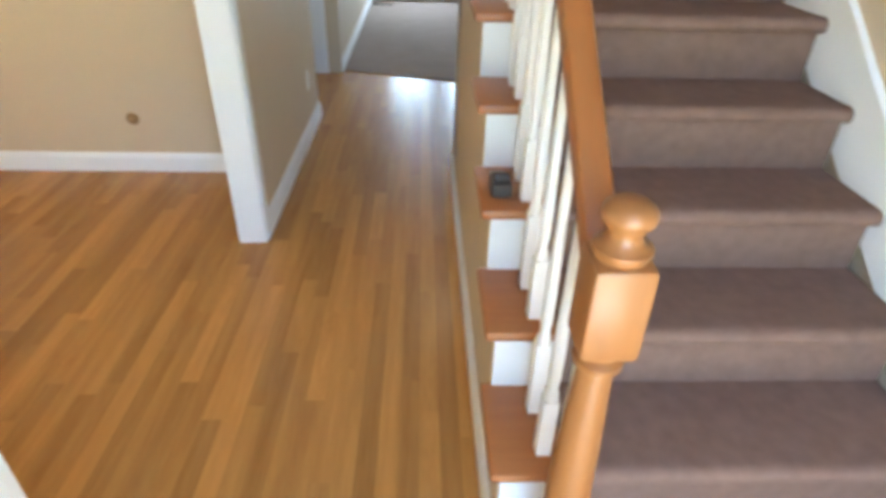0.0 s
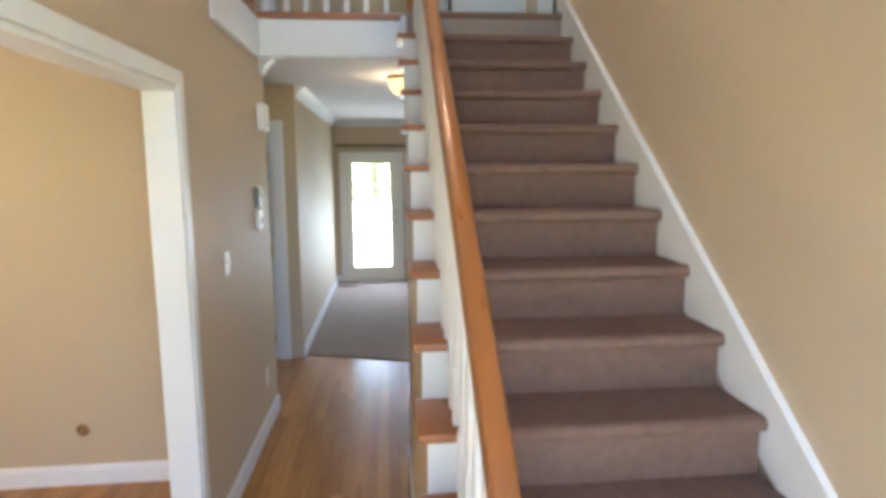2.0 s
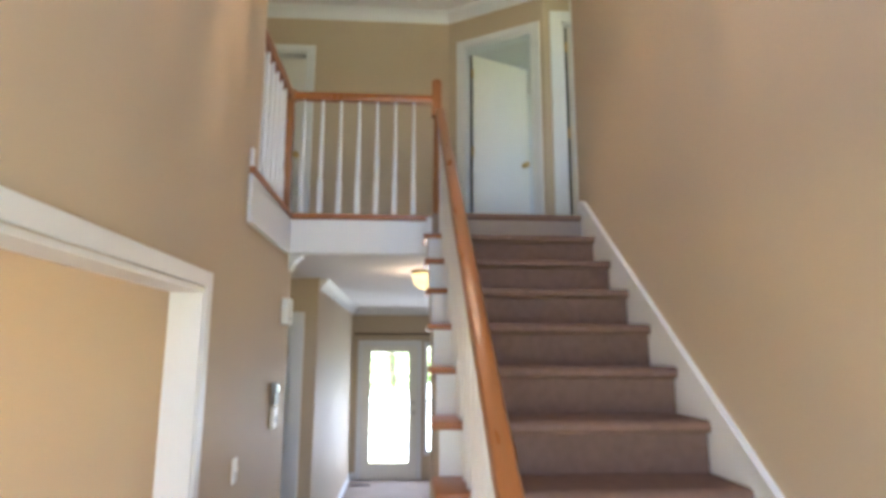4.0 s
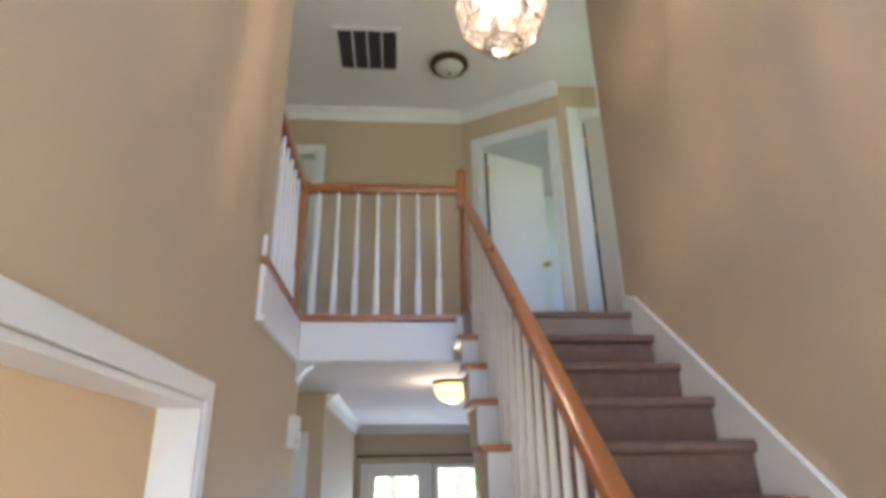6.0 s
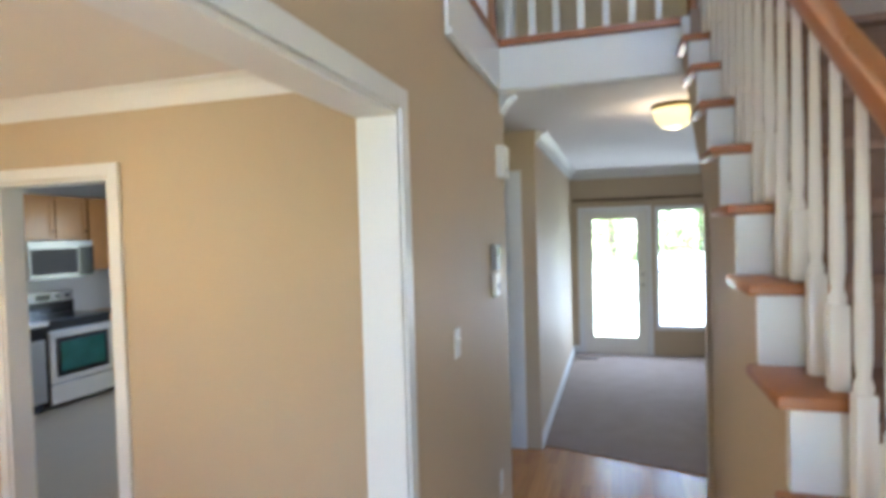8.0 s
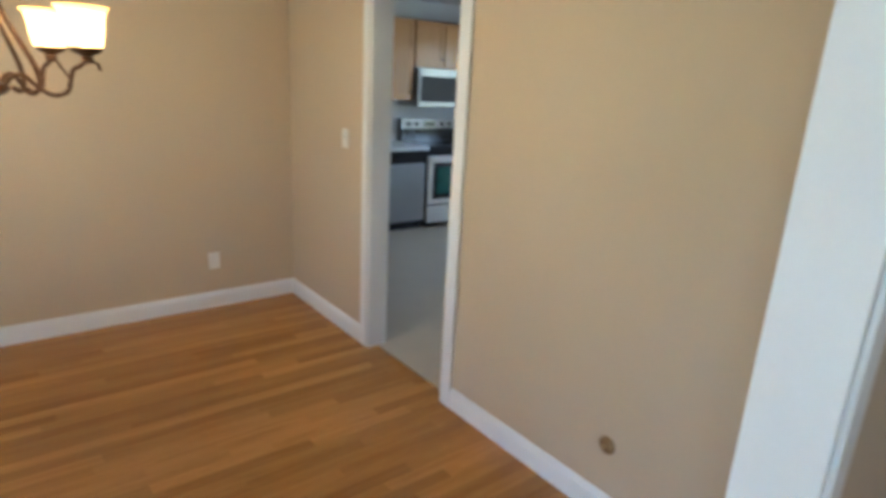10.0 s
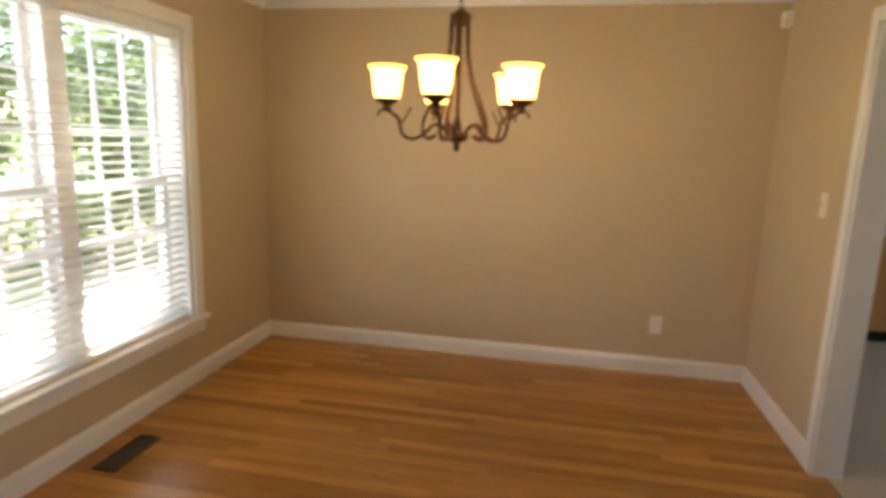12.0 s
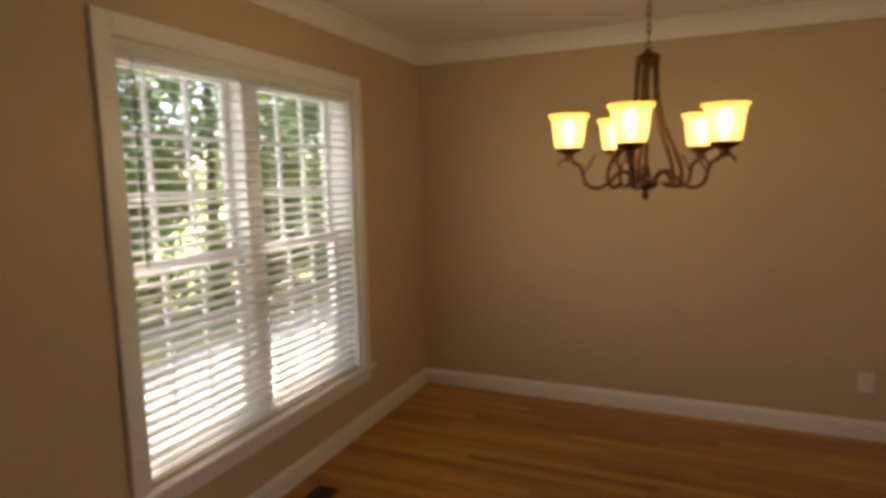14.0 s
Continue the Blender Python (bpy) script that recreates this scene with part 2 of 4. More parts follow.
def part(name, bm, material, parent, label="", smooth=0.0):
    """One mesh under its thing; the bmesh is in the thing's own axes."""
    o = new(name, mesh_of(name, bm, material, smooth))
    o.parent = parent
    return tagged(o, label)


def boxes(*specs, bevel=0.0):
    bm = bmesh.new()
    for sp in specs:
        box(bm, *sp, bevel=bevel)
    return bm


def solid(name, specs, material, label="", category="", kind="structure", bevel=0.0):
    o = new(name, mesh_of(name, boxes(*specs, bevel=bevel), material, 0))
    return tagged(o, label, category, "", kind)


def strip(name, profile, path, material, label, category="trim"):
    """A moulding: a closed profile of (out, up) swept straight from path[0] to path[1]; out is to the left of the way."""
    bm = bmesh.new()
    a, b = Vector(path[0]), Vector(path[1])
    d = (b - a).normalized()
    out = Vector((-d.y, d.x, 0))
    ends = [[bm.verts.new(p + out * u + Vector((0, 0, v))) for u, v in profile] for p in (a, b)]
    k = len(profile)
    for i in range(k):
        bm.faces.new((ends[0][i], ends[0][(i + 1) % k], ends[1][(i + 1) % k], ends[1][i]))
    bm.faces.new(ends[0])
    bm.faces.new(ends[1])
    o = new(name, mesh_of(name, bm, material, 0))
    return tagged(o, label, category, "", "structure")


BASE = ((0, 0), (0.015, 0), (0.015, 0.085), (0.009, 0.1), (0.004, 0.112), (0, 0.112))
CROWN = ((0, 0), (0.085, 0), (0.085, -0.012), (0.06, -0.022), (0.035, -0.05), (0.018, -0.085), (0.012, -0.1), (0, -0.1))


def baseboard(a, b):
    return strip("baseboard", BASE, ((*a, 0.0), (*b, 0.0)), TRIM, "white painted wooden baseboard along the wall", "baseboard")


def crown(a, b, z):
    return strip("crown_moulding", CROWN, ((*a, z), (*b, z)), TRIM, "white painted crown moulding under the ceiling", "moulding")


# ---- the setting ----
FLOOR2 = 2.702
TOP = 5.14
XD, YF = -3.723, -3.341
FRONT = -3.75

solid("wall_dining_back", [(XD - 0.11, -2.62, 0, 0.11, 0, 2.44), (-1.86, -0.111, 0, 0.11, 0, 2.44), (-2.62, -1.86, 0, 0.11, 2.015, 2.44)], WALL, "tan painted dining room wall with a doorway to the kitchen", "wall")
solid("wall_dining_left", [(XD - 0.11, XD, YF - 0.2, 0, 0, 2.44)], WALL, "tan painted dining room side wall", "wall")
WX0, WX1, WZ0, WZ1 = -2.814, -1.283, 0.408, 2.048
solid("wall_dining_front", [(XD, WX0, YF - 0.2, YF, 0, 2.44), (WX1, -0.111, YF - 0.2, YF, 0, 2.44), (WX0, WX1, YF - 0.2, YF, 0, WZ0), (WX0, WX1, YF - 0.2, YF, WZ1, 2.44)], WALL, "tan painted dining room front wall with a wide window", "wall")
OP0, OP1, OPZ = -2.50, -0.776, 2.042
solid("wall_foyer_left", [(-0.111, 0, FRONT, OP0, 0, 2.44), (-0.111, 0, OP1, 0.95, 0, 2.44), (-0.111, 0, OP0, OP1, OPZ, 2.44), (-0.111, 0, FRONT, -0.07, 2.44, TOP)], WALL, "tan painted foyer wall with a wide cased opening", "wall")
solid("wall_foyer_right", [(1.975, 2.085, FRONT, 0.72, 0, TOP)], WALL, "tall tan painted stair wall", "wall")
solid("wall_foyer_front", [(-0.111, 0.55, FRONT - 0.12, FRONT, 0, TOP), (1.5, 2.085, FRONT - 0.12, FRONT, 0, TOP), (0.55, 1.5, FRONT - 0.12, FRONT, 2.08, 3.2), (0.55, 1.5, FRONT - 0.12, FRONT, 4.6, TOP)], WALL, "tan painted foyer front wall", "wall")
solid("ceiling_dining", [(XD - 0.11, -0.111, YF - 0.2, 0.11, 2.44, 2.6)], CEIL, "white textured dining room ceiling", "ceiling")
solid("ceiling_foyer", [(-1.5, 3.4, FRONT - 0.12, 4.0, TOP, TOP + 0.1)], CEIL, "white textured upstairs ceiling", "ceiling")
solid("ceiling_hall", [(-0.95, 0.985, 0.80, 6.0, 2.44, 2.47), (0.985, 4.6, 0.62, 6.0, 2.44, 2.47)], CEIL, "white textured hall ceiling", "ceiling")
# hall and family room
solid("wall_under_stairs", [(0.951, 1.974, -0.01, 0.05, 0, 1.86), (2.085, 4.6, 0.86, 0.96, 0, 2.44)], WALL, "tan wall closing the space under the stairs", "wall")
solid("wall_hall_end", [(-0.19, 0.03, 2.07, 2.19, 0, 2.44), (-0.95, -0.19, 2.07, 2.19, 2.03, 2.44)], WALL, "short tan wall beside the hall door", "wall")
solid("wall_family_left", [(-0.09, 0.03, 2.19, 5.65, 0, 2.44)], WALL, "tan painted family room wall", "wall")
solid("wall_family_back", [(-0.09, 0.18, 5.65, 5.77, 0, 2.44), (0.18, 0.99, 5.65, 5.77, 1.9, 2.44), (0.99, 1.13, 5.65, 5.77, 0, 2.44), (1.13, 1.68, 5.65, 5.77, 0, 0.39), (1.13, 1.68, 5.65, 5.77, 1.9, 2.44), (1.68, 4.6, 5.65, 5.77, 0, 2.44)], WALL, "tan painted back wall with a glazed door and a window", "wall")
solid("wall_family_right", [(4.6, 4.7, 0.86, 5.77, 0, 2.44)], WALL, "tan painted family room side wall", "wall")
solid("wall_passage", [(-1.05, -0.95, 0.11, 2.19, 0, 2.44)], WALL, "tan wall closing the side passage", "wall")
# upstairs
solid("floor_upper", [(-1.4, 0.0, -0.11, 2.25, 2.47, FLOOR2 - 0.004), (0.0, 0.96, 0.80, 2.25, 2.47, FLOOR2 - 0.004), (0.96, 3.3, 0.62, 2.25, 2.47, FLOOR2 - 0.004), (-1.4, 3.3, 2.25, 4.0, 2.47, FLOOR2 - 0.004)], CARPET2, "carpeted upstairs landing floor", "floor")
solid("wall_upper_back", [(-1.4, -0.95, 2.25, 2.36, FLOOR2, TOP), (-0.95, -0.185, 2.25, 2.36, 4.68, TOP), (-0.185, 1.19, 2.25, 2.36, FLOOR2, TOP)], WALL, "tan painted landing wall", "wall")
solid("wall_upper_left", [(-1.5, -1.4, -0.21, 4.0, FLOOR2, TOP), (-1.4, -0.111, -0.21, -0.11, FLOOR2, TOP)], WALL, "tan painted loft wall", "wall")
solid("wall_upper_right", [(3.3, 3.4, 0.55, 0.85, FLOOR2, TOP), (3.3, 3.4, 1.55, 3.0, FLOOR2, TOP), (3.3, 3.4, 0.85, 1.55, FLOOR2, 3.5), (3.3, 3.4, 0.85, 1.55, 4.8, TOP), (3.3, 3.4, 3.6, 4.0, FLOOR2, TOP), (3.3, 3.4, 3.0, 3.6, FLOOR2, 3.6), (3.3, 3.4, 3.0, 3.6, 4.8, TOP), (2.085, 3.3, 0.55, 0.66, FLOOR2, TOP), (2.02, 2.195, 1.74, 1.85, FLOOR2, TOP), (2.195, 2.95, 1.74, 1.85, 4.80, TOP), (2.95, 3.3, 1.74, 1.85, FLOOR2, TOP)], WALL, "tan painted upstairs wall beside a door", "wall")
solid("wall_upper_far", [(-1.4, 3.3, 4.0, 4.1, FLOOR2, TOP)], KWALL, "pale wall of the room beyond", "wall")
# slanted wall between the landing wall and the side wall, with a doorway
SA, SB = Vector((1.19, 2.25, 0)), Vector((2.02, 1.74, 0))
SLEN = (SB - SA).length
SANG = math.degrees(math.atan2(SB.y - SA.y, SB.x - SA.x))
SLANT = pose(SA.x, SA.y, FLOOR2, 0, 0, SANG)
slant_wall = solid("wall_upper_slanted", [(0, 0.17, 0, 0.11, 0, TOP - FLOOR2), (0.865, SLEN, 0, 0.11, 0, TOP - FLOOR2), (0.17, 0.865, 0, 0.11, 2.03, TOP - FLOOR2)], WALL, "angled tan wall with a bedroom doorway", "wall")
slant_wall.matrix_world = SLANT
# kitchen
solid("wall_kitchen", [(-5.58, -5.47, 0.11, 3.7, 0, 2.44), (-5.58, XD - 0.11, 0.0, 0.11, 0, 2.44), (-5.58, -3.9, 3.6, 3.7, 0, 2.44), (-2.5, -1.05, 3.6, 3.7, 0, 2.44), (-3.9, -2.5, 3.6, 3.7, 0, 0.95), (-3.9, -2.5, 3.6, 3.7, 2.05, 2.44), (-1.15, -1.05, 0.11, 3.6, 0, 2.44)], KWALL, "pale painted kitchen walls", "wall")
solid("ceiling_kitchen", [(-5.58, -1.05, 0.11, 3.7, 2.44, 2.5)], CEIL, "white kitchen ceiling", "ceiling")
solid("floor_kitchen", [(-5.58, -1.05, 0.06, 3.7, -0.05, 0.004)], VINYL, "grey-beige sheet vinyl kitchen floor", "floor")

# carpet of the family room, its front edge running at a slant across the hall
bm = bmesh.new()
vs = [bm.verts.new(p) for p in ((-0.95, 2.45, 0.012), (1.975, 1.59, 0.012), (1.975, 0.66, 0.012), (2.085, 0.66, 0.012), (2.085, 0.96, 0.012), (4.6, 0.96, 0.012), (4.6, 5.65, 0.012), (-0.95, 5.65, 0.012))]
bm.faces.new(vs)
ext = bmesh.ops.extrude_face_region(bm, geom=bm.faces[:])
bmesh.ops.translate(bm, verts=[v for v in ext["geom"] if isinstance(v, bmesh.types.BMVert)], vec=(0, 0, -0.012))
tagged(new("floor_carpet", mesh_of("floor_carpet", bm, CARPET2)), "taupe wall-to-wall carpet in the family room", "carpet", "", "structure")

# baseboards and crown
for a, b in (((-0.111, 0.0), (-1.79, 0.0)), ((-2.69, 0.0), (XD, 0.0)), ((XD, 0.0), (XD, YF)), ((XD, YF), (-0.111, YF)), ((-0.111, YF), (-0.111, OP0 - 0.075)), ((-0.111, OP1 + 0.075), (-0.111, 0.0)), ((0.03, 5.65), (0.03, 2.09)), ((0.11, 5.65), (0.03, 5.65)), ((0, 0.95), (0, OP1 + 0.075)), ((0.0, OP0 - 0.075), (0.0, FRONT))):
    baseboard(a, b)
for a, b in (((-0.111, 0.0), (XD, 0.0)), ((XD, 0.0), (XD, YF)), ((XD, YF), (-0.111, YF)), ((-0.111, YF), (-0.111, 0.0))):
    crown(a, b, 2.44)
for a, b in (((0.03, 5.65), (0.03, 2.12)), ((4.6, 5.65), (0.03, 5.65)), ((0.0, 0.95), (0.0, 0.83))):
    crown(a, b, 2.44)
crown((1.19, 2.25), (-1.4, 2.25), TOP)
crown((SB.x, SB.y), (SA.x, SA.y), TOP)


def casing(name, label, m, width, height, side=0.07, depth=0.02, jamb=0.11, both=True, sill=False):
    """A door or opening trim in its own axes: x along the wall, y into it, the opening from 0 to width."""
    t = thing(name, label=label, category="door frame", kind="structure")
    faces = [(-depth, 0.0)] + ([(jamb, jamb + depth)] if both else [])
    for y0, y1 in faces:
        part("casing_leg", boxes((-side, -0.006, y0, y1, 0, height + side), bevel=0.004), TRIM, t)
        part("casing_leg", boxes((width + 0.006, width + side, y0, y1, 0, height + side), bevel=0.004), TRIM, t)
        part("casing_head", boxes((-0.006, width + 0.006, y0, y1, height + 0.006, height + side), bevel=0.004), TRIM, t)
    part("jamb", boxes((-0.002, 0.016, -depth * 0.5, jamb + depth * 0.5, 0, height)), TRIM, t)
    part("jamb", boxes((width - 0.016, width + 0.002, -depth * 0.5, jamb + depth * 0.5, 0, height)), TRIM, t)
    part("jamb_head", boxes((0.016, width - 0.016, -depth * 0.5, jamb + depth * 0.5, height - 0.016, height + 0.002)), TRIM, t)
    t.matrix_world = m
    return t


casing("door_frame_kitchen", "white painted casing of the kitchen doorway", pose(-2.62, 0, 0), 0.76, 2.015)
casing("door_frame_dining", "wide white cased opening between foyer and dining room", pose(0, OP0, 0, 0, 0, 90), OP1 - OP0, OPZ, 0.07, 0.016, 0.111)
casing("door_frame_hall", "white painted casing of the hall door", pose(-0.93, 2.07, 0), 0.74, 2.03, 0.11, 0.02, 0.12, False)
casing("door_frame_loft", "white painted casing of the upstairs door", pose(-0.95, 2.25, FLOOR2), 0.765, 1.98)
casing("door_frame_bedroom", "white painted casing of the bedroom doorway", SLANT @ pose(0.17, 0, 0), 0.695, 2.03, 0.075)
casing("door_frame_upper", "white painted casing of the upstairs closet door", pose(2.195, 1.74, FLOOR2), 0.755, 2.08, 0.115)


def hinge(parent, x, y, z, material=BRASS):
    b = bmesh.new()
    lathe(b, [(0.007, -0.05), (0.007, 0.05)], 8, (x, y, z))
    box(b, x - 0.02, x + 0.002, y, y + 0.004, z - 0.045, z + 0.045)
    return part("hinge", b, material, parent)


def panel_door(name, label, m, w, h, hinge_x, knob_x, knob=BRASS, depth=0.036, gap=0.0):
    """A flush painted door leaf: x along it, y into it, its visible face at y=0."""
    t = thing(name, label=label, category="door")
    part("leaf", boxes((0, w, 0, depth, 0.012, h), bevel=0.003), DOORW, t)
    for z in (0.2, h / 2, h - 0.2):
        hinge(t, hinge_x, -0.004, z)
    b = bmesh.new()
    lathe(b, [(0.03, 0), (0.03, -0.006), (0.011, -0.012), (0.011, -0.035), (0.026, -0.045), (0.029, -0.058), (0.02, -0.07), (0.004, -0.073)], 16, (knob_x, 0, 0.95), "y")
    part("knob", b, knob, t, "round brass door knob", 40)
    # dark strip that paints the shade between leaf and jamb
    if gap:
        part("hinge_shade", boxes((-gap, -0.001, 0.012, 0.03, 0.012, h)), DARK, t, "dark strip painting the shade in the hinge gap")
    t.matrix_world = m
    return t


panel_door("hall_door", "white painted hall door, closed, with brass hinges", pose(-0.912, 2.076, 0), 0.702, 2.01, 0.702, 0.07)
panel_door("loft_door", "white painted upstairs door, closed", pose(-0.93, 2.32, FLOOR2), 0.725, 1.95, 0.0, 0.66)
panel_door("bedroom_door", "white painted bedroom door standing open into the room", SLANT @ pose(0.216, 0.10, 0, 0, 0, 56), 0.66, 2.0, 0.0, 0.60, gap=0.022)
panel_door("closet_door", "white painted upstairs closet door, ajar, with painted shade along its hinges", pose(2.239, 1.745, FLOOR2, 0, 0, -24), 0.72, 2.05, 0.0, 0.66, gap=0.024)

# ---- stairs ----
RISE, RUN = 0.193, 0.248


def nose_y(k):
    return -1.863 + RUN * (k - 4)


def rail_z(y):
    return 1.06 + 0.772 * (y + 2.383)


def plate(bm, outline, x0, x1):
    """A flat board across x from an outline of (y, z)."""
    a = [bm.verts.new((x0, y, z)) for y, z in outline]
    b = [bm.verts.new((x1, y, z)) for y, z in outline]
    n = len(outline)
    bm.faces.new(a)
    bm.faces.new(list(reversed(b)))
    for i in range(n):
        bm.faces.new((a[i], b[i], b[(i + 1) % n], a[(i + 1) % n]))


stairs = thing("staircase", label="straight carpeted staircase with stained oak tread ends", category="stairs", kind="structure")
bm = bmesh.new()
pad = [(0.285, -0.046), (0.008, -0.046), (-0.006, -0.041), (-0.013, -0.031), (-0.015, -0.019), (-0.011, -0.008), (-0.002, -0.001), (0.012, 0.002), (0.05, 0.0), (0.285, 0.0)]
plate(bm, pad, 1.07, 1.954)
step_pad = mesh_of("carpet_tread", bm, CARPET, 50)
step_riser = mesh_of("carpet_riser", boxes((1.07, 1.954, 0.022, 0.042, -RISE, -0.045)), CARPET)
bm = boxes((0.896, 1.0695, -0.012, 0.27, -0.028, 0.0), bevel=0.008)
wood_end = mesh_of("tread_end", bm, TREAD, 40)
riser_end = mesh_of("riser_end", boxes((0.924, 1.0695, 0.009, 0.04, -RISE, -0.0285)), TRIM)
for k in range(1, 15):
    for nm, me in (("carpet_tread", step_pad), ("carpet_riser", step_riser), ("tread_end", wood_end), ("riser_end", riser_end)):
        if k == 14 and nm == "tread_end":
            continue
        o = new(nm, me)
        o.parent = stairs
        o.location = (0, nose_y(k), k * RISE)
bm = bmesh.new()
for k in range(1, 14):
    y0, y1, zt = nose_y(k) + 0.014, nose_y(k + 1) + 0.014, k * RISE - 0.029
    if y1 <= 0.06:
        plate(bm, [(y0, 0.0), (y0, zt), (y1, zt), (y1, 0.0)], 0.929, 0.95)
    else:
        low = lambda y: 1.83 + (y - 0.05) * 1.05
        plate(bm, [(y0, max(0.0, low(y0))), (y0, zt), (y1, zt), (y1, min(low(y1), zt - 0.02))], 0.929, 0.95)
plate(bm, [(nose_y(11) + 0.137, 0.0), (nose_y(11) + 0.137, 1.83), (0.05, 1.83), (0.05, 0.0)], 0.9295, 0.9495)
part("stringer_wall", bm, WALL, stairs, "tan panel under the open tread ends")
bm = bmesh.new()
line = lambda y: RISE * (4 + (y + 1.863) / RUN)
plate(bm, [(-2.78, 0.0), (-2.78, 0.13), (-2.66, line(-2.66) + 0.098), (0.57, line(0.57) + 0.098), (0.66, FLOOR2 + 0.11), (0.72, FLOOR2 + 0.11), (0.72, 2.45)], 1.955, 1.974)
skirt = part("skirt_board", bm, TRIM, stairs, "white painted skirt board")
bm = bmesh.new()
plate(bm, [(-2.66, line(-2.66) + 0.0985), (-2.66, line(-2.66) + 0.118), (0.57, line(0.57) + 0.118), (0.57, line(0.57) + 0.0985)], 1.948, 1.974)
part("cap_moulding", bm, TRIM, skirt, "rounded moulding along the skirt board")
baseboard((0.928, nose_y(1) + 0.014), (0.928, 0.05))
bm = bmesh.new()
plate(bm, [(0.05, 1.81), (0.05, 1.86), (0.62, 2.46), (0.64, 2.44)], 0.951, 1.974)
part("soffit", bm, WALL, stairs, "sloping painted underside")
solid("trim_wall_end", [(1.966, 2.09, 0.721, 0.736, FLOOR2 + 0.012, 4.86)], TRIM, "white corner trim at the end of the stair wall", "trim")

# handrail: a rounded oak profile swept up the slope
RX = 1.02


def rail(parent, a, b, w=0.062, h=0.06, name="handrail"):
    bm = bmesh.new()
    a, b = Vector(a), Vector(b)
    d = (b - a).normalized()
    side = d.cross(Vector((0, 0, 1))).normalized()
    up = Vector((0, 0, 1))
    prof = [(-0.34, -1), (0.34, -1), (0.40, -0.72), (0.5, -0.62), (0.5, -0.3), (0.38, -0.06), (0.2, 0), (-0.2, 0), (-0.38, -0.06), (-0.5, -0.3), (-0.5, -0.62), (-0.40, -0.72)]
    ends = [[bm.verts.new(p + side * u * w + up * v * h) for u, v in prof] for p in (a, b)]
    n = len(prof)
    for i in range(n):
        bm.faces.new((ends[0][i], ends[0][(i + 1) % n], ends[1][(i + 1) % n], ends[1][i]))
    bm.faces.new(ends[0])
    bm.faces.new(ends[1])
    return part(name, bm, OAK_RAIL, parent, "varnished oak handrail", 35)


def baluster_mesh(h, base=0.2):
    bm = bmesh.new()
    box(bm, -0.0175, 0.0175, -0.0175, 0.0175, 0, base, 0.003)
    lathe(bm, [(0.0155, base), (0.017, base + 0.012), (0.0115, base + 0.03), (0.0145, base + 0.06), (0.015, base + 0.12), (0.012, h * 0.65), (0.009, h)], 10)
    return mesh_of("baluster", bm, TRIM, 40)


balustrade = thing("stair_balustrade", (0, 0, 0), "white balusters under a sloping varnished oak handrail", "balustrade")
rail(balustrade, (RX, -2.46, rail_z(-2.46)), (RX, 0.775, rail_z(0.775)))
for dy in (0.055, 0.179):
    me = baluster_mesh(rail_z(nose_y(5) + dy) - 0.055 - 5 * RISE, 0.17 if dy < 0.1 else 0.22)
    for k in range(1, 14):
        if k == 1 and dy < 0.12:
            continue
        o = new("baluster", me)
        o.parent = balustrade
        o.location = (RX, nose_y(k) + dy, k * RISE)

newel = thing("newel_post", (RX, -2.50, RISE), "turned varnished oak newel post with a mushroom cap", "newel post")
bm = bmesh.new()
box(bm, -0.045, 0.045, -0.045, 0.045, 0.0, 0.16, 0.006)
lathe(bm, [(0.044, 0.16), (0.03, 0.19), (0.034, 0.23), (0.041, 0.28), (0.042, 0.34), (0.037, 0.46), (0.031, 0.60), (0.029, 0.645), (0.039, 0.655), (0.04, 0.668), (0.03, 0.676), (0.034, 0.69)], 24)
box(bm, -0.046, 0.046, -0.046, 0.046, 0.69, 0.855, 0.012)
part("shaft", bm, OAK_POST, newel, "turned oak shaft with a square block", 40)
bm = bmesh.new()
lathe(bm, [(0.038, 0.855), (0.043, 0.866), (0.043, 0.872), (0.028, 0.88), (0.024, 0.892), (0.028, 0.902), (0.037, 0.912), (0.039, 0.922), (0.035, 0.932), (0.024, 0.940), (0.004, 0.943)], 24)
part("cap", bm, OAK_POST, newel, "rounded oak mushroom cap", 50)

# ---- landing balustrade ----
solid("trim_balcony", [(0.0, 0.985, 0.776, 0.80, 2.446, 2.678), (0.001, 0.02, -0.235, 0.776, 2.462, 2.678), (0.001, 0.034, -0.235, 0.70, 2.43, 2.46), (0.001, 0.018, -0.235, -0.20, 2.718, 2.815)], TRIM, "white painted fascia under the landing edge", "trim", bevel=0.003)
landing = thing("landing_balustrade", (0, 0, 0), "white balusters and oak rails round the upstairs landing", "balustrade")
part("shoe_rail", boxes((-0.05, 1.0, 0.752, 0.86, 2.679, FLOOR2 + 0.014), bevel=0.006), TREAD, landing, "stained oak edge board")
part("shoe_rail", boxes((-0.08, 0.0, -0.069, 0.751, 2.679, FLOOR2 + 0.014), (0.001, 0.03, -0.245, 0.751, 2.679, FLOOR2 + 0.014), bevel=0.006), TREAD, landing, "stained oak edge board")
CX, CY, RT = -0.03, 0.805, 3.60
rail(landing, (0.96, CY, RT), (CX + 0.03, CY, RT), 0.06, 0.06)
rail(landing, (CX, CY - 0.03, RT), (CX, -0.069, RT), 0.06, 0.06)
bal = baluster_mesh(RT - 0.058 - FLOOR2 - 0.014, 0.235)
for x in [0.069 + i * 0.1278 for i in range(7)]:
    o = new("baluster", bal)
    o.parent = landing
    o.location = (x, CY, FLOOR2 + 0.014)
for i in range(6):
    o = new("baluster", bal)
    o.parent = landing
    o.location = (CX, 0.02 + i * 0.122, FLOOR2 + 0.014)
bm = bmesh.new()
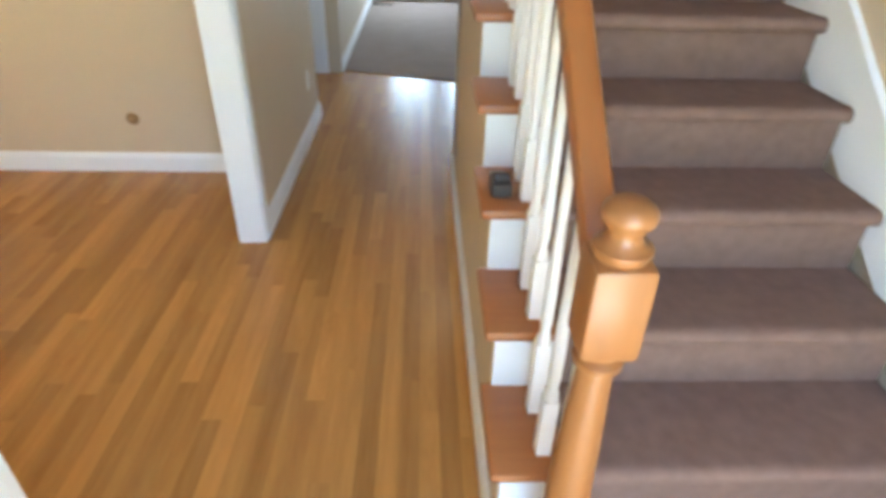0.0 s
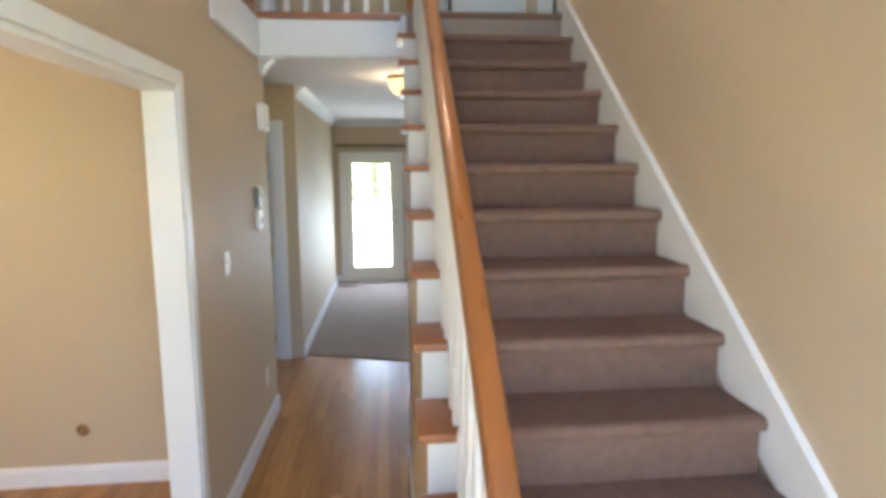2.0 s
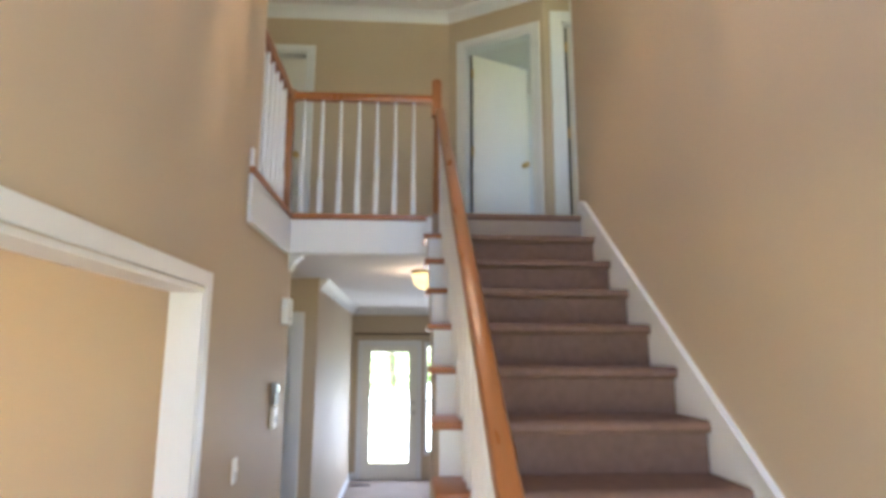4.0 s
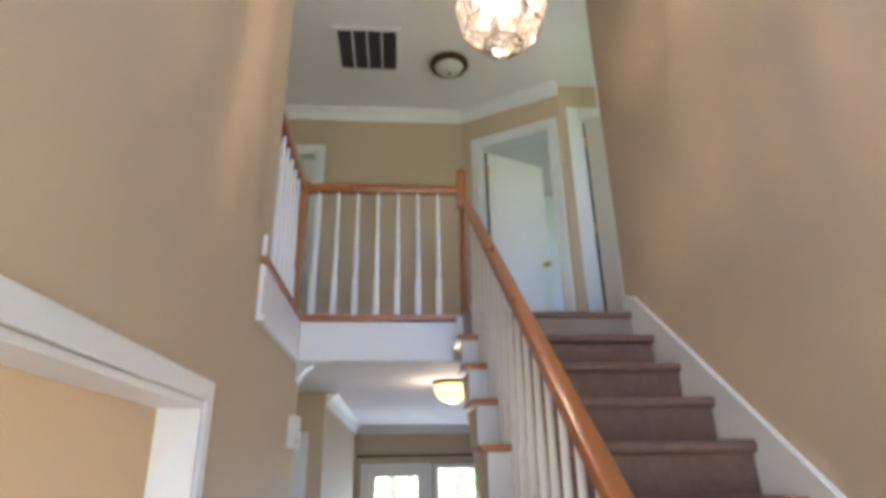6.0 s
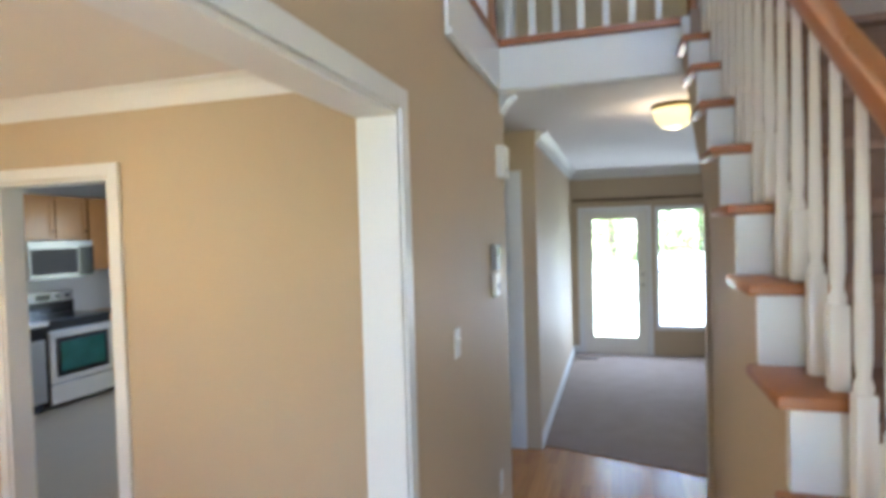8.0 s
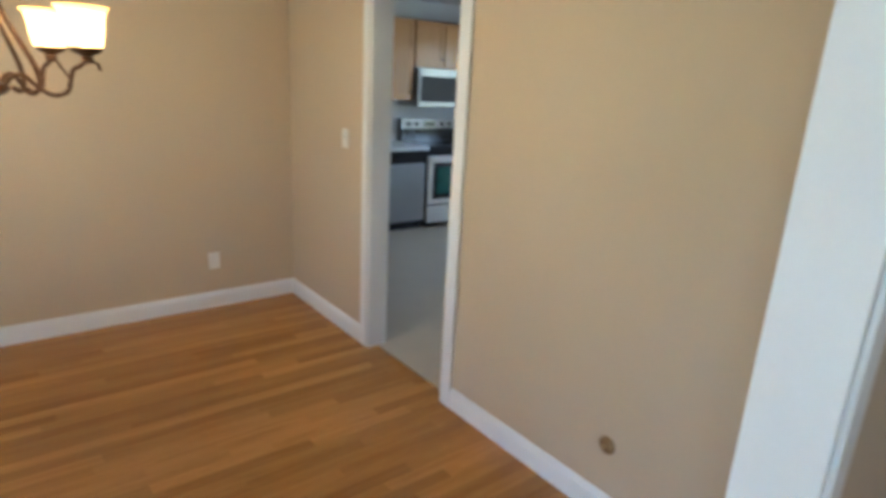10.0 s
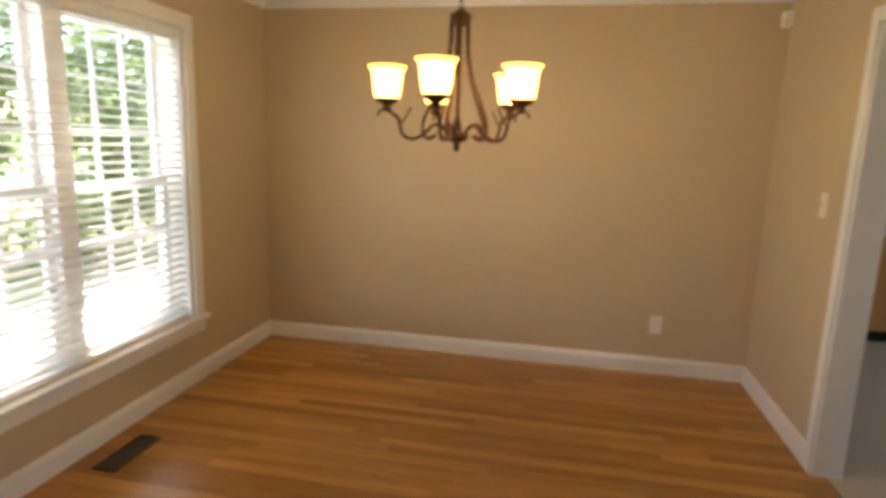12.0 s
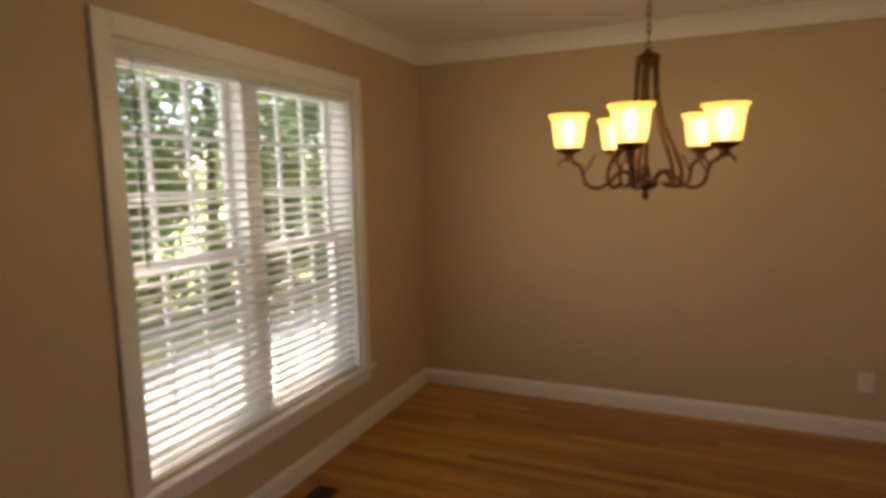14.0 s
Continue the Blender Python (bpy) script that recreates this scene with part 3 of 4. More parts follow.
box(bm, 0.96, 1.03, CY - 0.035, CY + 0.035, 3.44, 3.69, 0.008)
lathe(bm, [(0.026, FLOOR2 + 0.014), (0.026, 2.95), (0.022, 3.0), (0.018, 3.44)], 16, (0.995, CY, 0))
lathe(bm, [(0.03, 3.69), (0.038, 3.70), (0.034, 3.715), (0.008, 3.725)], 16, (0.995, CY, 0))
part("post", bm, OAK_POST, landing, "oak newel post at the stair head", 40)
bm = bmesh.new()
box(bm, CX - 0.03, CX + 0.03, CY - 0.03, CY + 0.03, FLOOR2 + 0.014, RT - 0.06, 0.006)
lathe(bm, [(0.045, RT - 0.07), (0.047, RT - 0.06), (0.047, RT + 0.0), (0.04, RT + 0.012), (0.01, RT + 0.018)], 20, (CX, CY, 0))
part("post", bm, OAK_POST, landing, "oak corner newel post", 40)

# ---- ceiling fixtures ----
vent = thing("return_air_grille", (0.315, 1.345, TOP), "large ceiling return air grille with dark bays and white bars", "vent", kind="")
part("grille_frame", boxes((-0.27, -0.235, -0.27, 0.27, -0.012, 0), (0.235, 0.27, -0.27, 0.27, -0.012, 0), (-0.235, 0.235, -0.27, -0.235, -0.012, 0), (-0.235, 0.235, 0.235, 0.27, -0.012, 0), bevel=0.002), CEIL, vent)
part("backing", boxes((-0.234, 0.234, -0.234, 0.234, -0.003, 0)), DARK, vent)
slat = mesh_of("slat", boxes((-0.234, 0.234, -0.002, 0.002, -0.012, -0.004)), DARK)
for i in range(22):
    o = new("slat", slat)
    o.parent = vent
    o.location = (0, -0.22 + i * 0.021, 0)
for x in (-0.117, 0.0, 0.117):
    part("bar", boxes((x - 0.006, x + 0.006, -0.2345, 0.2345, -0.016, -0.0125)), TRIM, vent)

dome = thing("flush_ceiling_light", (1.005, 1.49, TOP), "unlit flush ceiling light with a bronze ring and frosted bowl", "ceiling light")
bm = bmesh.new()
lathe(bm, [(0.165, 0), (0.17, -0.012), (0.16, -0.03), (0.125, -0.042), (0.12, -0.03)], 32)
part("ring", bm, BRONZE, dome, "bronze ring", 40)
bm = bmesh.new()
lathe(bm, [(0.121, -0.032), (0.115, -0.05), (0.09, -0.075), (0.05, -0.09), (0.012, -0.094)], 32)
part("bowl", bm, FROST, dome, "frosted glass bowl", 60)
bm = bmesh.new()
lathe(bm, [(0.012, -0.09), (0.014, -0.1), (0.007, -0.112), (0.002, -0.115)], 12)
part("finial", bm, BRONZE, dome, "", 40)

hall_lamp = thing("hall_ceiling_light", (0.97, 1.55, 2.44), "lit flush ceiling light with a frosted bowl", "ceiling light")
bm = bmesh.new()
lathe(bm, [(0.13, 0), (0.135, -0.012), (0.128, -0.025), (0.10, -0.03)], 32)
part("ring", bm, BRASS, hall_lamp, "brass ring", 40)
bm = bmesh.new()
lathe(bm, [(0.12, -0.026), (0.122, -0.06), (0.105, -0.105), (0.065, -0.14), (0.012, -0.15)], 32)
bowl = part("bowl", bm, HALL_SHADE, hall_lamp, "glowing frosted bowl", 60)
bowl.visible_shadow = False

# foyer lantern
lantern = thing("foyer_lantern", (1.01, -0.72, 0.0), "lit faceted glass lantern with brass edges on a chain", "pendant light")
SEG = 8
PROF = [(0.085, 3.96), (0.205, 3.72), (0.165, 3.55), (0.085, 3.465)]


def facet(i, r, z):
    a = 2 * math.pi * (i + 0.5) / SEG
    return Vector((r * math.cos(a), r * math.sin(a), z))


for (r0, z0), (r1, z1) in zip(PROF, PROF[1:]):
    for i in range(SEG):
        bm = bmesh.new()
        quad = [facet(i, r0, z0), facet(i + 1, r0, z0), facet(i + 1, r1, z1), facet(i, r1, z1)]
        mid = sum(quad, Vector()) / 4
        inward = Vector((mid.x, mid.y, 0)).normalized() * 0.003
        out_v = [bm.verts.new(mid + (q - mid) * 0.97) for q in quad]
        in_v = [bm.verts.new(mid + (q - mid) * 0.97 - inward) for q in quad]
        bm.faces.new(out_v)
        bm.faces.new(list(reversed(in_v)))
        for j in range(4):
            bm.faces.new((out_v[j], in_v[j], in_v[(j + 1) % 4], out_v[(j + 1) % 4]))
        p = part("pane", bm, LANTERN, lantern)
        p.visible_shadow = True
bm = bmesh.new()
for i in range(SEG):
    for (r0, z0), (r1, z1) in zip(PROF, PROF[1:]):
        tube(bm, [facet(i, r0, z0), facet(i, r1, z1)], 0.0035, 6)
    for r0, z0 in PROF:
        tube(bm, [facet(i, r0, z0), facet(i + 1, r0, z0)], 0.0035, 6)
part("brass_edges", bm, ANTIQUE, lantern, "thin brass edges", 40)
bm = bmesh.new()
for i in range(SEG):
    a = [bm.verts.new(v) for v in (facet(i, 0.083, 3.465), facet(i + 1, 0.083, 3.465), Vector((0, 0, 3.445)))]
    bm.faces.new(a)
p = part("bottom_pane", bm, LANTERN, lantern)
p.visible_shadow = False
for i in range(3):
    a = 2 * math.pi * i / 3
    x, y = 0.055 * math.cos(a), 0.055 * math.sin(a)
    bm = bmesh.new()
    lathe(bm, [(0.010, 3.66), (0.010, 3.72)], 10, (x, y, 0))
    part("candle", bm, PLASTIC, lantern, "", 40)
    bm = bmesh.new()
    lathe(bm, [(0.009, 3.72), (0.03, 3.745), (0.032, 3.775), (0.02, 3.81), (0.003, 3.84)], 10, (x, y, 0))
    p = part("flame_bulb", bm, LAMP_CORE, lantern, "glowing bulb", 60)
    p.visible_shadow = False
bm = bmesh.new()
tube(bm, [(0, 0, 3.68), (0, 0, 4.04)], 0.005, 8)
for i in range(3):
    a = 2 * math.pi * i / 3
    tube(bm, [(0, 0, 3.70), (0.03 * math.cos(a), 0.03 * math.sin(a), 3.645), (0.055 * math.cos(a), 0.055 * math.sin(a), 3.66)], 0.004, 6)
part("stem", bm, BRASS, lantern, "", 40)


def chain(parent, z0, z1, material, r=0.012):
    n = int((z1 - z0) / 0.03)
    bm = bmesh.new()
    for i in range(n):
        z = z0 + (i + 0.5) * (z1 - z0) / n
        pts = []
        for j in range(9):
            a = 2 * math.pi * j / 8
            u, v = r * 0.6 * math.cos(a), 0.021 * math.sin(a)
            pts.append((u, 0, z + v) if i % 2 else (0, u, z + v))
        tube(bm, pts, 0.0022, 5)
    return part("chain", bm, material, parent, "", 40)


chain(lantern, 4.02, TOP - 0.03, BRASS)
bm = bmesh.new()
lathe(bm, [(0.065, TOP), (0.066, TOP - 0.008), (0.03, TOP - 0.028), (0.008, TOP - 0.034)], 20)
part("canopy", bm, BRASS, lantern, "", 40)

# ---- dining chandelier ----
HX, HY = -2.16, -1.67
chandelier = thing("chandelier", (HX, HY, 0.02), "five-arm bronze chandelier with lit amber bell shades", "chandelier")
bm = bmesh.new()
lathe(bm, [(0.004, 1.425), (0.012, 1.435), (0.014, 1.45), (0.008, 1.458), (0.035, 1.47), (0.05, 1.485), (0.045, 1.50), (0.02, 1.51), (0.016, 1.54), (0.008, 1.56), (0.007, 1.90), (0.03, 1.915), (0.042, 1.935), (0.042, 1.95), (0.02, 1.962), (0.008, 1.975)], 20)
part("centre_stem", bm, BRONZE, chandelier, "bronze centre stem and finial", 40)


def smooth_path(pts, n=5):
    pts = [Vector(p) for p in pts]
    out = []
    for i in range(len(pts) - 1):
        p0, p1, p2, p3 = pts[max(i - 1, 0)], pts[i], pts[i + 1], pts[min(i + 2, len(pts) - 1)]
        for j in range(n):
            t = j / n
            out.append(0.5 * ((2 * p1) + (p2 - p0) * t + (2 * p0 - 5 * p1 + 4 * p2 - p3) * t * t + (3 * p1 - p0 - 3 * p2 + p3) * t ** 3))
    return out + [pts[-1]]


ARM = smooth_path([(0.03, 0, 1.485), (0.06, 0, 1.525), (0.095, 0, 1.53), (0.13, 0, 1.495), (0.175, 0, 1.472), (0.215, 0, 1.487), (0.228, 0, 1.525), (0.238, 0, 1.555), (0.262, 0, 1.57), (0.282, 0, 1.59)])
STRAP = smooth_path([(0.034, 0, 1.94), (0.036, 0, 1.87), (0.042, 0, 1.79), (0.066, 0, 1.70), (0.103, 0, 1.62), (0.132, 0, 1.55), (0.136, 0, 1.50), (0.115, 0, 1.475), (0.085, 0, 1.49)])
CURL = smooth_path([(0.23, 0, 1.52), (0.205, 0, 1.56), (0.185, 0, 1.595)])
HOOK = smooth_path([(0.262, 0, 1.57), (0.288, 0, 1.583), (0.312, 0, 1.575), (0.318, 0, 1.556)])
arm_bm = bmesh.new()
tube(arm_bm, ARM, 0.0075, 8)
tube(arm_bm, STRAP, 0.0085, 8)
tube(arm_bm, CURL, 0.004, 6)
tube(arm_bm, HOOK, 0.005, 6)
arm_me = mesh_of("arm", arm_bm, BRONZE, 50)
bm = bmesh.new()
lathe(bm, [(0.008, 1.575), (0.02, 1.585), (0.016, 1.60), (0.04, 1.612), (0.052, 1.624), (0.046, 1.628)], 20, (0.282, 0, 0))
cup_me = mesh_of("cup", bm, BRONZE, 40)
bm = bmesh.new()
lathe(bm, [(0.046, 1.622), (0.053, 1.645), (0.058, 1.68), (0.061, 1.715), (0.066, 1.735), (0.063, 1.733), (0.057, 1.71), (0.05, 1.66), (0.04, 1.63)], 24, (0.282, 0, 0))
shade_me = mesh_of("shade", bm, SHADE, 60)
LIP = mat("amber_glass_lip", (0.85, 0.5, 0.14), 0.25, vary=0.03, bump=0.0, emit=((1.0, 0.42, 0.06), 0.6))
bm = bmesh.new()
lathe(bm, [(0.0655, 1.734), (0.076, 1.747), (0.0765, 1.75), (0.073, 1.75), (0.063, 1.736)], 24, (0.282, 0, 0))
lip_me = mesh_of("shade_lip", bm, LIP, 60)
bm = bmesh.new()
lathe(bm, [(0.01, 1.63), (0.014, 1.66), (0.027, 1.69), (0.025, 1.71), (0.006, 1.725)], 14, (0.282, 0, 0))
bulb_me = mesh_of("bulb", bm, SHADE_CORE, 60)
for i in range(5):
    ang = radians(-6 + 72 * i)
    arm = new("arm", arm_me)
    arm.parent = chandelier
    arm.rotation_euler = (0, 0, ang)
    for nm, me, lab in (("cup", cup_me, ""), ("shade", shade_me, "glowing amber glass bell shade"), ("bulb", bulb_me, "glowing bulb")):
        o = new(nm, me)
        o.parent = chandelier
        o.rotation_euler = (0, 0, ang)
        tagged(o, lab)
        o.visible_shadow = nm == "cup"
        if nm == "bulb":
            bulb("chandelier_bulb", (HX + 0.282 * math.cos(ang), HY + 0.282 * math.sin(ang), 1.715), 0.205, (1.0, 0.91, 0.56), 0.03)
        if nm == "shade":
            l2 = new("shade_lip", lip_me)
            l2.parent = o
chain(chandelier, 1.97, 2.395, BRONZE)
bm = bmesh.new()
lathe(bm, [(0.06, 2.42), (0.062, 2.41), (0.04, 2.395), (0.01, 2.385)], 20)
part("canopy", bm, BRONZE, chandelier, "", 40)

# ---- dining window and blinds ----
win = thing("window_1", (0, 0, 0), "twin white double-hung window with divided panes", "window", kind="structure")
GY = YF - 0.15
part("casing_leg", boxes((WX0 - 0.075, WX0 - 0.002, YF, YF + 0.02, WZ0 - 0.02, WZ1 + 0.08), bevel=0.004), TRIM, win)
part("casing_leg", boxes((WX1 + 0.002, WX1 + 0.075, YF, YF + 0.02, WZ0 - 0.02, WZ1 + 0.08), bevel=0.004), TRIM, win)
part("casing_head", boxes((WX0 - 0.002, WX1 + 0.002, YF, YF + 0.02, WZ1 + 0.002, WZ1 + 0.08), bevel=0.004), TRIM, win)
part("sill", boxes((WX0 - 0.10, WX1 + 0.10, YF - 0.15, YF + 0.045, WZ0 - 0.03, WZ0 - 0.002), bevel=0.006), TRIM, win)
part("apron", boxes((WX0 - 0.075, WX1 + 0.075, YF + 0.001, YF + 0.018, WZ0 - 0.10, WZ0 - 0.032), bevel=0.003), TRIM, win)
part("window_frame", boxes((WX0, WX0 + 0.02, YF - 0.2, YF - 0.002, WZ0, WZ1), (WX1 - 0.02, WX1, YF - 0.2, YF - 0.002, WZ0, WZ1), (WX0 + 0.02, WX1 - 0.02, YF - 0.2, YF - 0.002, WZ1 - 0.02, WZ1)), TRIM, win)
WM = (WX0 + WX1) / 2
part("mullion", boxes((WM - 0.055, WM + 0.055, YF - 0.19, YF - 0.08, WZ0, WZ1 - 0.02), bevel=0.004), TRIM, win)
MEET = 1.21
for x0, x1 in ((WX0 + 0.02, WM - 0.055), (WM + 0.055, WX1 - 0.02)):
    for z0, z1, y in ((WZ0, MEET + 0.02, GY), (MEET - 0.02, WZ1 - 0.02, GY - 0.035)):
        s = part("sash", boxes((x0, x0 + 0.04, y, y + 0.03, z0, z1), (x1 - 0.04, x1, y, y + 0.03, z0, z1), (x0 + 0.04, x1 - 0.04, y, y + 0.03, z0, z0 + 0.042), (x0 + 0.04, x1 - 0.04, y, y + 0.03, z1 - 0.04, z1), bevel=0.003), TRIM, win)
        gx0, gx1, gz0, gz1 = x0 + 0.04, x1 - 0.04, z0 + 0.042, z1 - 0.04
        for i in (1, 2):
            xx = gx0 + (gx1 - gx0) * i / 3
            part("muntin", boxes((xx - 0.009, xx + 0.009, y + 0.006, y + 0.026, gz0, gz1)), TRIM, s)
        for i in (1, 2):
            zz = gz0 + (gz1 - gz0) * i / 3
            part("muntin", boxes((gx0, gx1, y + 0.007, y + 0.025, zz - 0.009, zz + 0.009)), TRIM, s)
        g = part("pane", boxes((gx0, gx1, y + 0.014, y + 0.017, gz0, gz1)), PANE, s)
        g.visible_shadow = False

bm = bmesh.new()
n = 5
ring = []
for i in range(n + 1):
    u = -0.025 + 0.05 * i / n
    ring.append((u, 0.0035 * (1 - (u / 0.025) ** 2)))
SL = (WX1 - WX0) / 2 - 0.03
up = [[bm.verts.new((x, u, v + 0.0015)) for u, v in ring] for x in (-SL / 2, SL / 2)]
dn = [[bm.verts.new((x, u, v - 0.0012)) for u, v in ring] for x in (-SL / 2, SL / 2)]
for i in range(n):
    bm.faces.new((up[0][i], up[0][i + 1], up[1][i + 1], up[1][i]))
    bm.faces.new((dn[0][i], dn[1][i], dn[1][i + 1], dn[0][i + 1]))
bm.faces.new((up[0][0], up[1][0], dn[1][0], dn[0][0]))
bm.faces.new((up[0][n], dn[0][n], dn[1][n], up[1][n]))
slat_me = mesh_of("blind_slat", bm, BLIND, 60)
PITCH = 0.0435
for side, bx in ((0, WM + (WX1 - WM) / 2 - 0.005), (1, WM - (WM - WX0) / 2 + 0.005)):
    blind = thing("venetian_blind", (bx, YF - 0.045, 0), "white two-inch horizontal blind, lowered with open slats", "blind", "window blinds")
    part("headrail", boxes((-SL / 2 - 0.005, SL / 2 + 0.005, -0.03, 0.03, WZ1 - 0.052, WZ1 - 0.021), bevel=0.004), BLIND, blind)
    part("bottom_rail", boxes((-SL / 2, SL / 2, -0.026, 0.026, WZ0 + 0.004, WZ0 + 0.024), bevel=0.004), BLIND, blind)
    z, i = WZ0 + 0.055, 0
    while z < WZ1 - 0.062:
        o = new("slat", slat_me)
        o.parent = blind
        o.location = (0, 0, z)
        o.rotation_euler = (radians(-9), 0, 0)
        z += PITCH
    for x in (-SL * 0.36, SL * 0.36):
        bm = bmesh.new()
        tube(bm, [(x, 0.027, WZ0 + 0.02), (x, 0.027, WZ1 - 0.07)], 0.0013, 5)
        tube(bm, [(x, -0.027, WZ0 + 0.02), (x, -0.027, WZ1 - 0.07)], 0.0013, 5)
        part("ladder_cord", bm, BLIND, blind)
    if side == 0:
        bm = bmesh.new()
        tube(bm, [(SL / 2 - 0.06, 0.045, WZ1 - 0.06), (SL / 2 - 0.055, 0.048, 1.24)], 0.0042, 6)
        part("tilt_wand", bm, WAND, blind, "dark tilt wand", 40)
    else:
        bm = bmesh.new()
        tube(bm, [(-SL / 2 + 0.05, 0.04, WZ1 - 0.07), (-SL / 2 + 0.045, 0.05, 1.55)], 0.0015, 5)
        lathe(bm, [(0.002, 1.55), (0.008, 1.53), (0.009, 1.50), (0.003, 1.495)], 8, (-SL / 2 + 0.045, 0.05, 0))
        part("pull_cord", bm, BLIND, blind)

# ---- back door and window ----
door = thing("back_door", (0.18, 5.66, 0), "white back door with a full-length glass pane", "door", kind="structure")
part("leaf", boxes((0.0, 0.126, 0, 0.045, 0.015, 1.9), (0.684, 0.81, 0, 0.045, 0.015, 1.9), (0.126, 0.684, 0, 0.045, 0.015, 0.235), (0.126, 0.684, 0, 0.045, 1.80, 1.9), bevel=0.003), DOORW, door)
g = part("pane", boxes((0.124, 0.686, 0.018, 0.024, 0.233, 1.802)), PANE, door)
g.visible_shadow = False
part("glazing_bead", boxes((0.112, 0.128, -0.008, 0.0, 0.22, 1.815), (0.682, 0.698, -0.008, 0.0, 0.22, 1.815), (0.128, 0.682, -0.008, 0.0, 0.22, 0.237), (0.128, 0.682, -0.008, 0.0, 1.798, 1.815)), DOORW, door)
bm = bmesh.new()
lathe(bm, [(0.028, 0), (0.028, -0.006), (0.011, -0.012), (0.011, -0.03), (0.026, -0.045), (0.022, -0.06), (0.004, -0.064)], 14, (0.755, 0, 0.93), "y")
lathe(bm, [(0.026, 0), (0.026, -0.012), (0.012, -0.016)], 14, (0.755, 0, 1.07), "y")
part("knob", bm, NICKEL, door, "nickel knob and deadbolt", 40)
part("threshold", boxes((-0.02, 0.83, -0.03, 0.06, 0.0, 0.016)), NICKEL, door, "metal threshold")
casing("door_frame_back", "white painted casing of the back door", pose(0.18, 5.65, 0), 0.81, 1.9, 0.065, 0.018, 0.12, False)
bw = thing("window_2", (0, 0, 0), "white framed back window beside the door", "window", kind="structure")
part("window_frame", boxes((1.085, 1.14, 5.632, 5.66, 0.34, 1.95), (1.67, 1.725, 5.632, 5.66, 0.34, 1.95), (1.14, 1.67, 5.632, 5.66, 1.89, 1.95), (1.14, 1.67, 5.632, 5.66, 0.34, 0.40), bevel=0.003), TRIM, bw)
part("meeting_rail", boxes((1.14, 1.67, 5.64, 5.665, 1.08, 1.115)), TRIM, bw)
g = part("pane", boxes((1.14, 1.67, 5.668, 5.672, 0.40, 1.89)), PANE, bw)
g.visible_shadow = False
bm = bmesh.new()
tube(bm, [(0.06, 5.60, 2.06), (1.85, 5.60, 2.06)], 0.014, 10)
rodt = thing("curtain_rod", (0, 0, 0), "dull bronze curtain rod above the back door", "curtain rod")
part("rod", bm, BRONZE, rodt, "", 40)
for x in (0.1, 1.0, 1.8):
    part("bracket", boxes((x - 0.012, x + 0.012, 5.61, 5.648, 2.045, 2.075)), BRONZE, rodt)

# ---- small fixtures ----


def plate_fixture(name, label, category, m, w, h, kind_of):
    """A wall plate: x along the wall, y out of it, z up."""
    t = thing(name, label=label, category=category)
    part("cover_plate", boxes((-w / 2, w / 2, 0, 0.006, -h / 2, h / 2), bevel=0.002), PLASTIC, t)
    if kind_of == "switch":
        part("toggle", boxes((-0.005, 0.005, 0.006, 0.018, -0.002, 0.014), bevel=0.001), PLASTIC, t)
    elif kind_of == "outlet":
        for z in (-0.02, 0.02):
            part("socket", boxes((-0.017, 0.017, 0.006, 0.0085, z - 0.014, z + 0.014), bevel=0.001), PLASTIC, t)
    t.matrix_world = m
    return t


plate_fixture("light_switch", "white light switch plate on the foyer wall", "light switch", pose(0.0, -0.18, 1.25, 0, 0, -90), 0.072, 0.115, "switch")
plate_fixture("light_switch", "white light switch plate beside the kitchen doorway", "light switch", pose(-2.915, 0.0, 1.24, 0, 0, 180), 0.075, 0.115, "switch")
plate_fixture("wall_outlet", "white wall outlet above the baseboard", "outlet", pose(XD, -0.572, 0.334, 0, 0, -90), 0.075, 0.115, "outlet")
plate_fixture("wall_outlet", "white wall outlet in the hall", "outlet", pose(0.0, 0.62, 0.36, 0, 0, -90), 0.075, 0.115, "outlet")
jack = thing("cable_jack", (-0.863, 0.0, 0.315), "small round brass cable outlet on the dining wall", "outlet")
bm = bmesh.new()
lathe(bm, [(0.034, 0), (0.034, -0.006), (0.022, -0.016), (0.01, -0.018)], 20, (0, 0, 0), "y")
part("plate", bm, ANTIQUE, jack, "", 40)
bm = bmesh.new()
lathe(bm, [(0.006, -0.016), (0.006, -0.028), (0.002, -0.028)], 10, (0, 0, 0), "y")
part("connector", bm, BRASS, jack, "", 40)
chime = thing("door_chime", (0.0, 0.76, 2.055), "off-white door chime box on the wall", "door chime")
part("cover", boxes((0.0, 0.05, -0.07, 0.07, -0.085, 0.085), bevel=0.006), PLASTIC, chime)
part("slot", boxes((0.05, 0.0515, -0.05, 0.05, -0.05, -0.042)), GREYP, chime)
stat = thing("alarm_keypad", (0.0, 0.57, 1.55), "grey alarm keypad on the wall", "keypad")
part("case", boxes((0.0, 0.03, -0.055, 0.055, -0.065, 0.065), bevel=0.005), GREYP, stat)
part("screen", boxes((0.03, 0.0315, -0.04, 0.04, 0.005, 0.05)), BLACK, stat)
thermo = thing("thermostat", (0.0, 0.57, 1.41), "small white thermostat on the wall", "thermostat")
part("case", boxes((0.0, 0.025, -0.05, 0.05, -0.06, 0.06), bevel=0.005), PLASTIC, thermo)
part("dial", boxes((0.025, 0.03, -0.02, 0.02, -0.03, 0.01), bevel=0.002), GREYP, thermo)
sensor = thing("motion_sensor", (XD + 0.03, -0.03, 2.24), "small white motion sensor in the corner", "sensor")
part("case", boxes((-0.03, 0.02, -0.02, 0.03, -0.045, 0.045), bevel=0.006), PLASTIC, sensor)
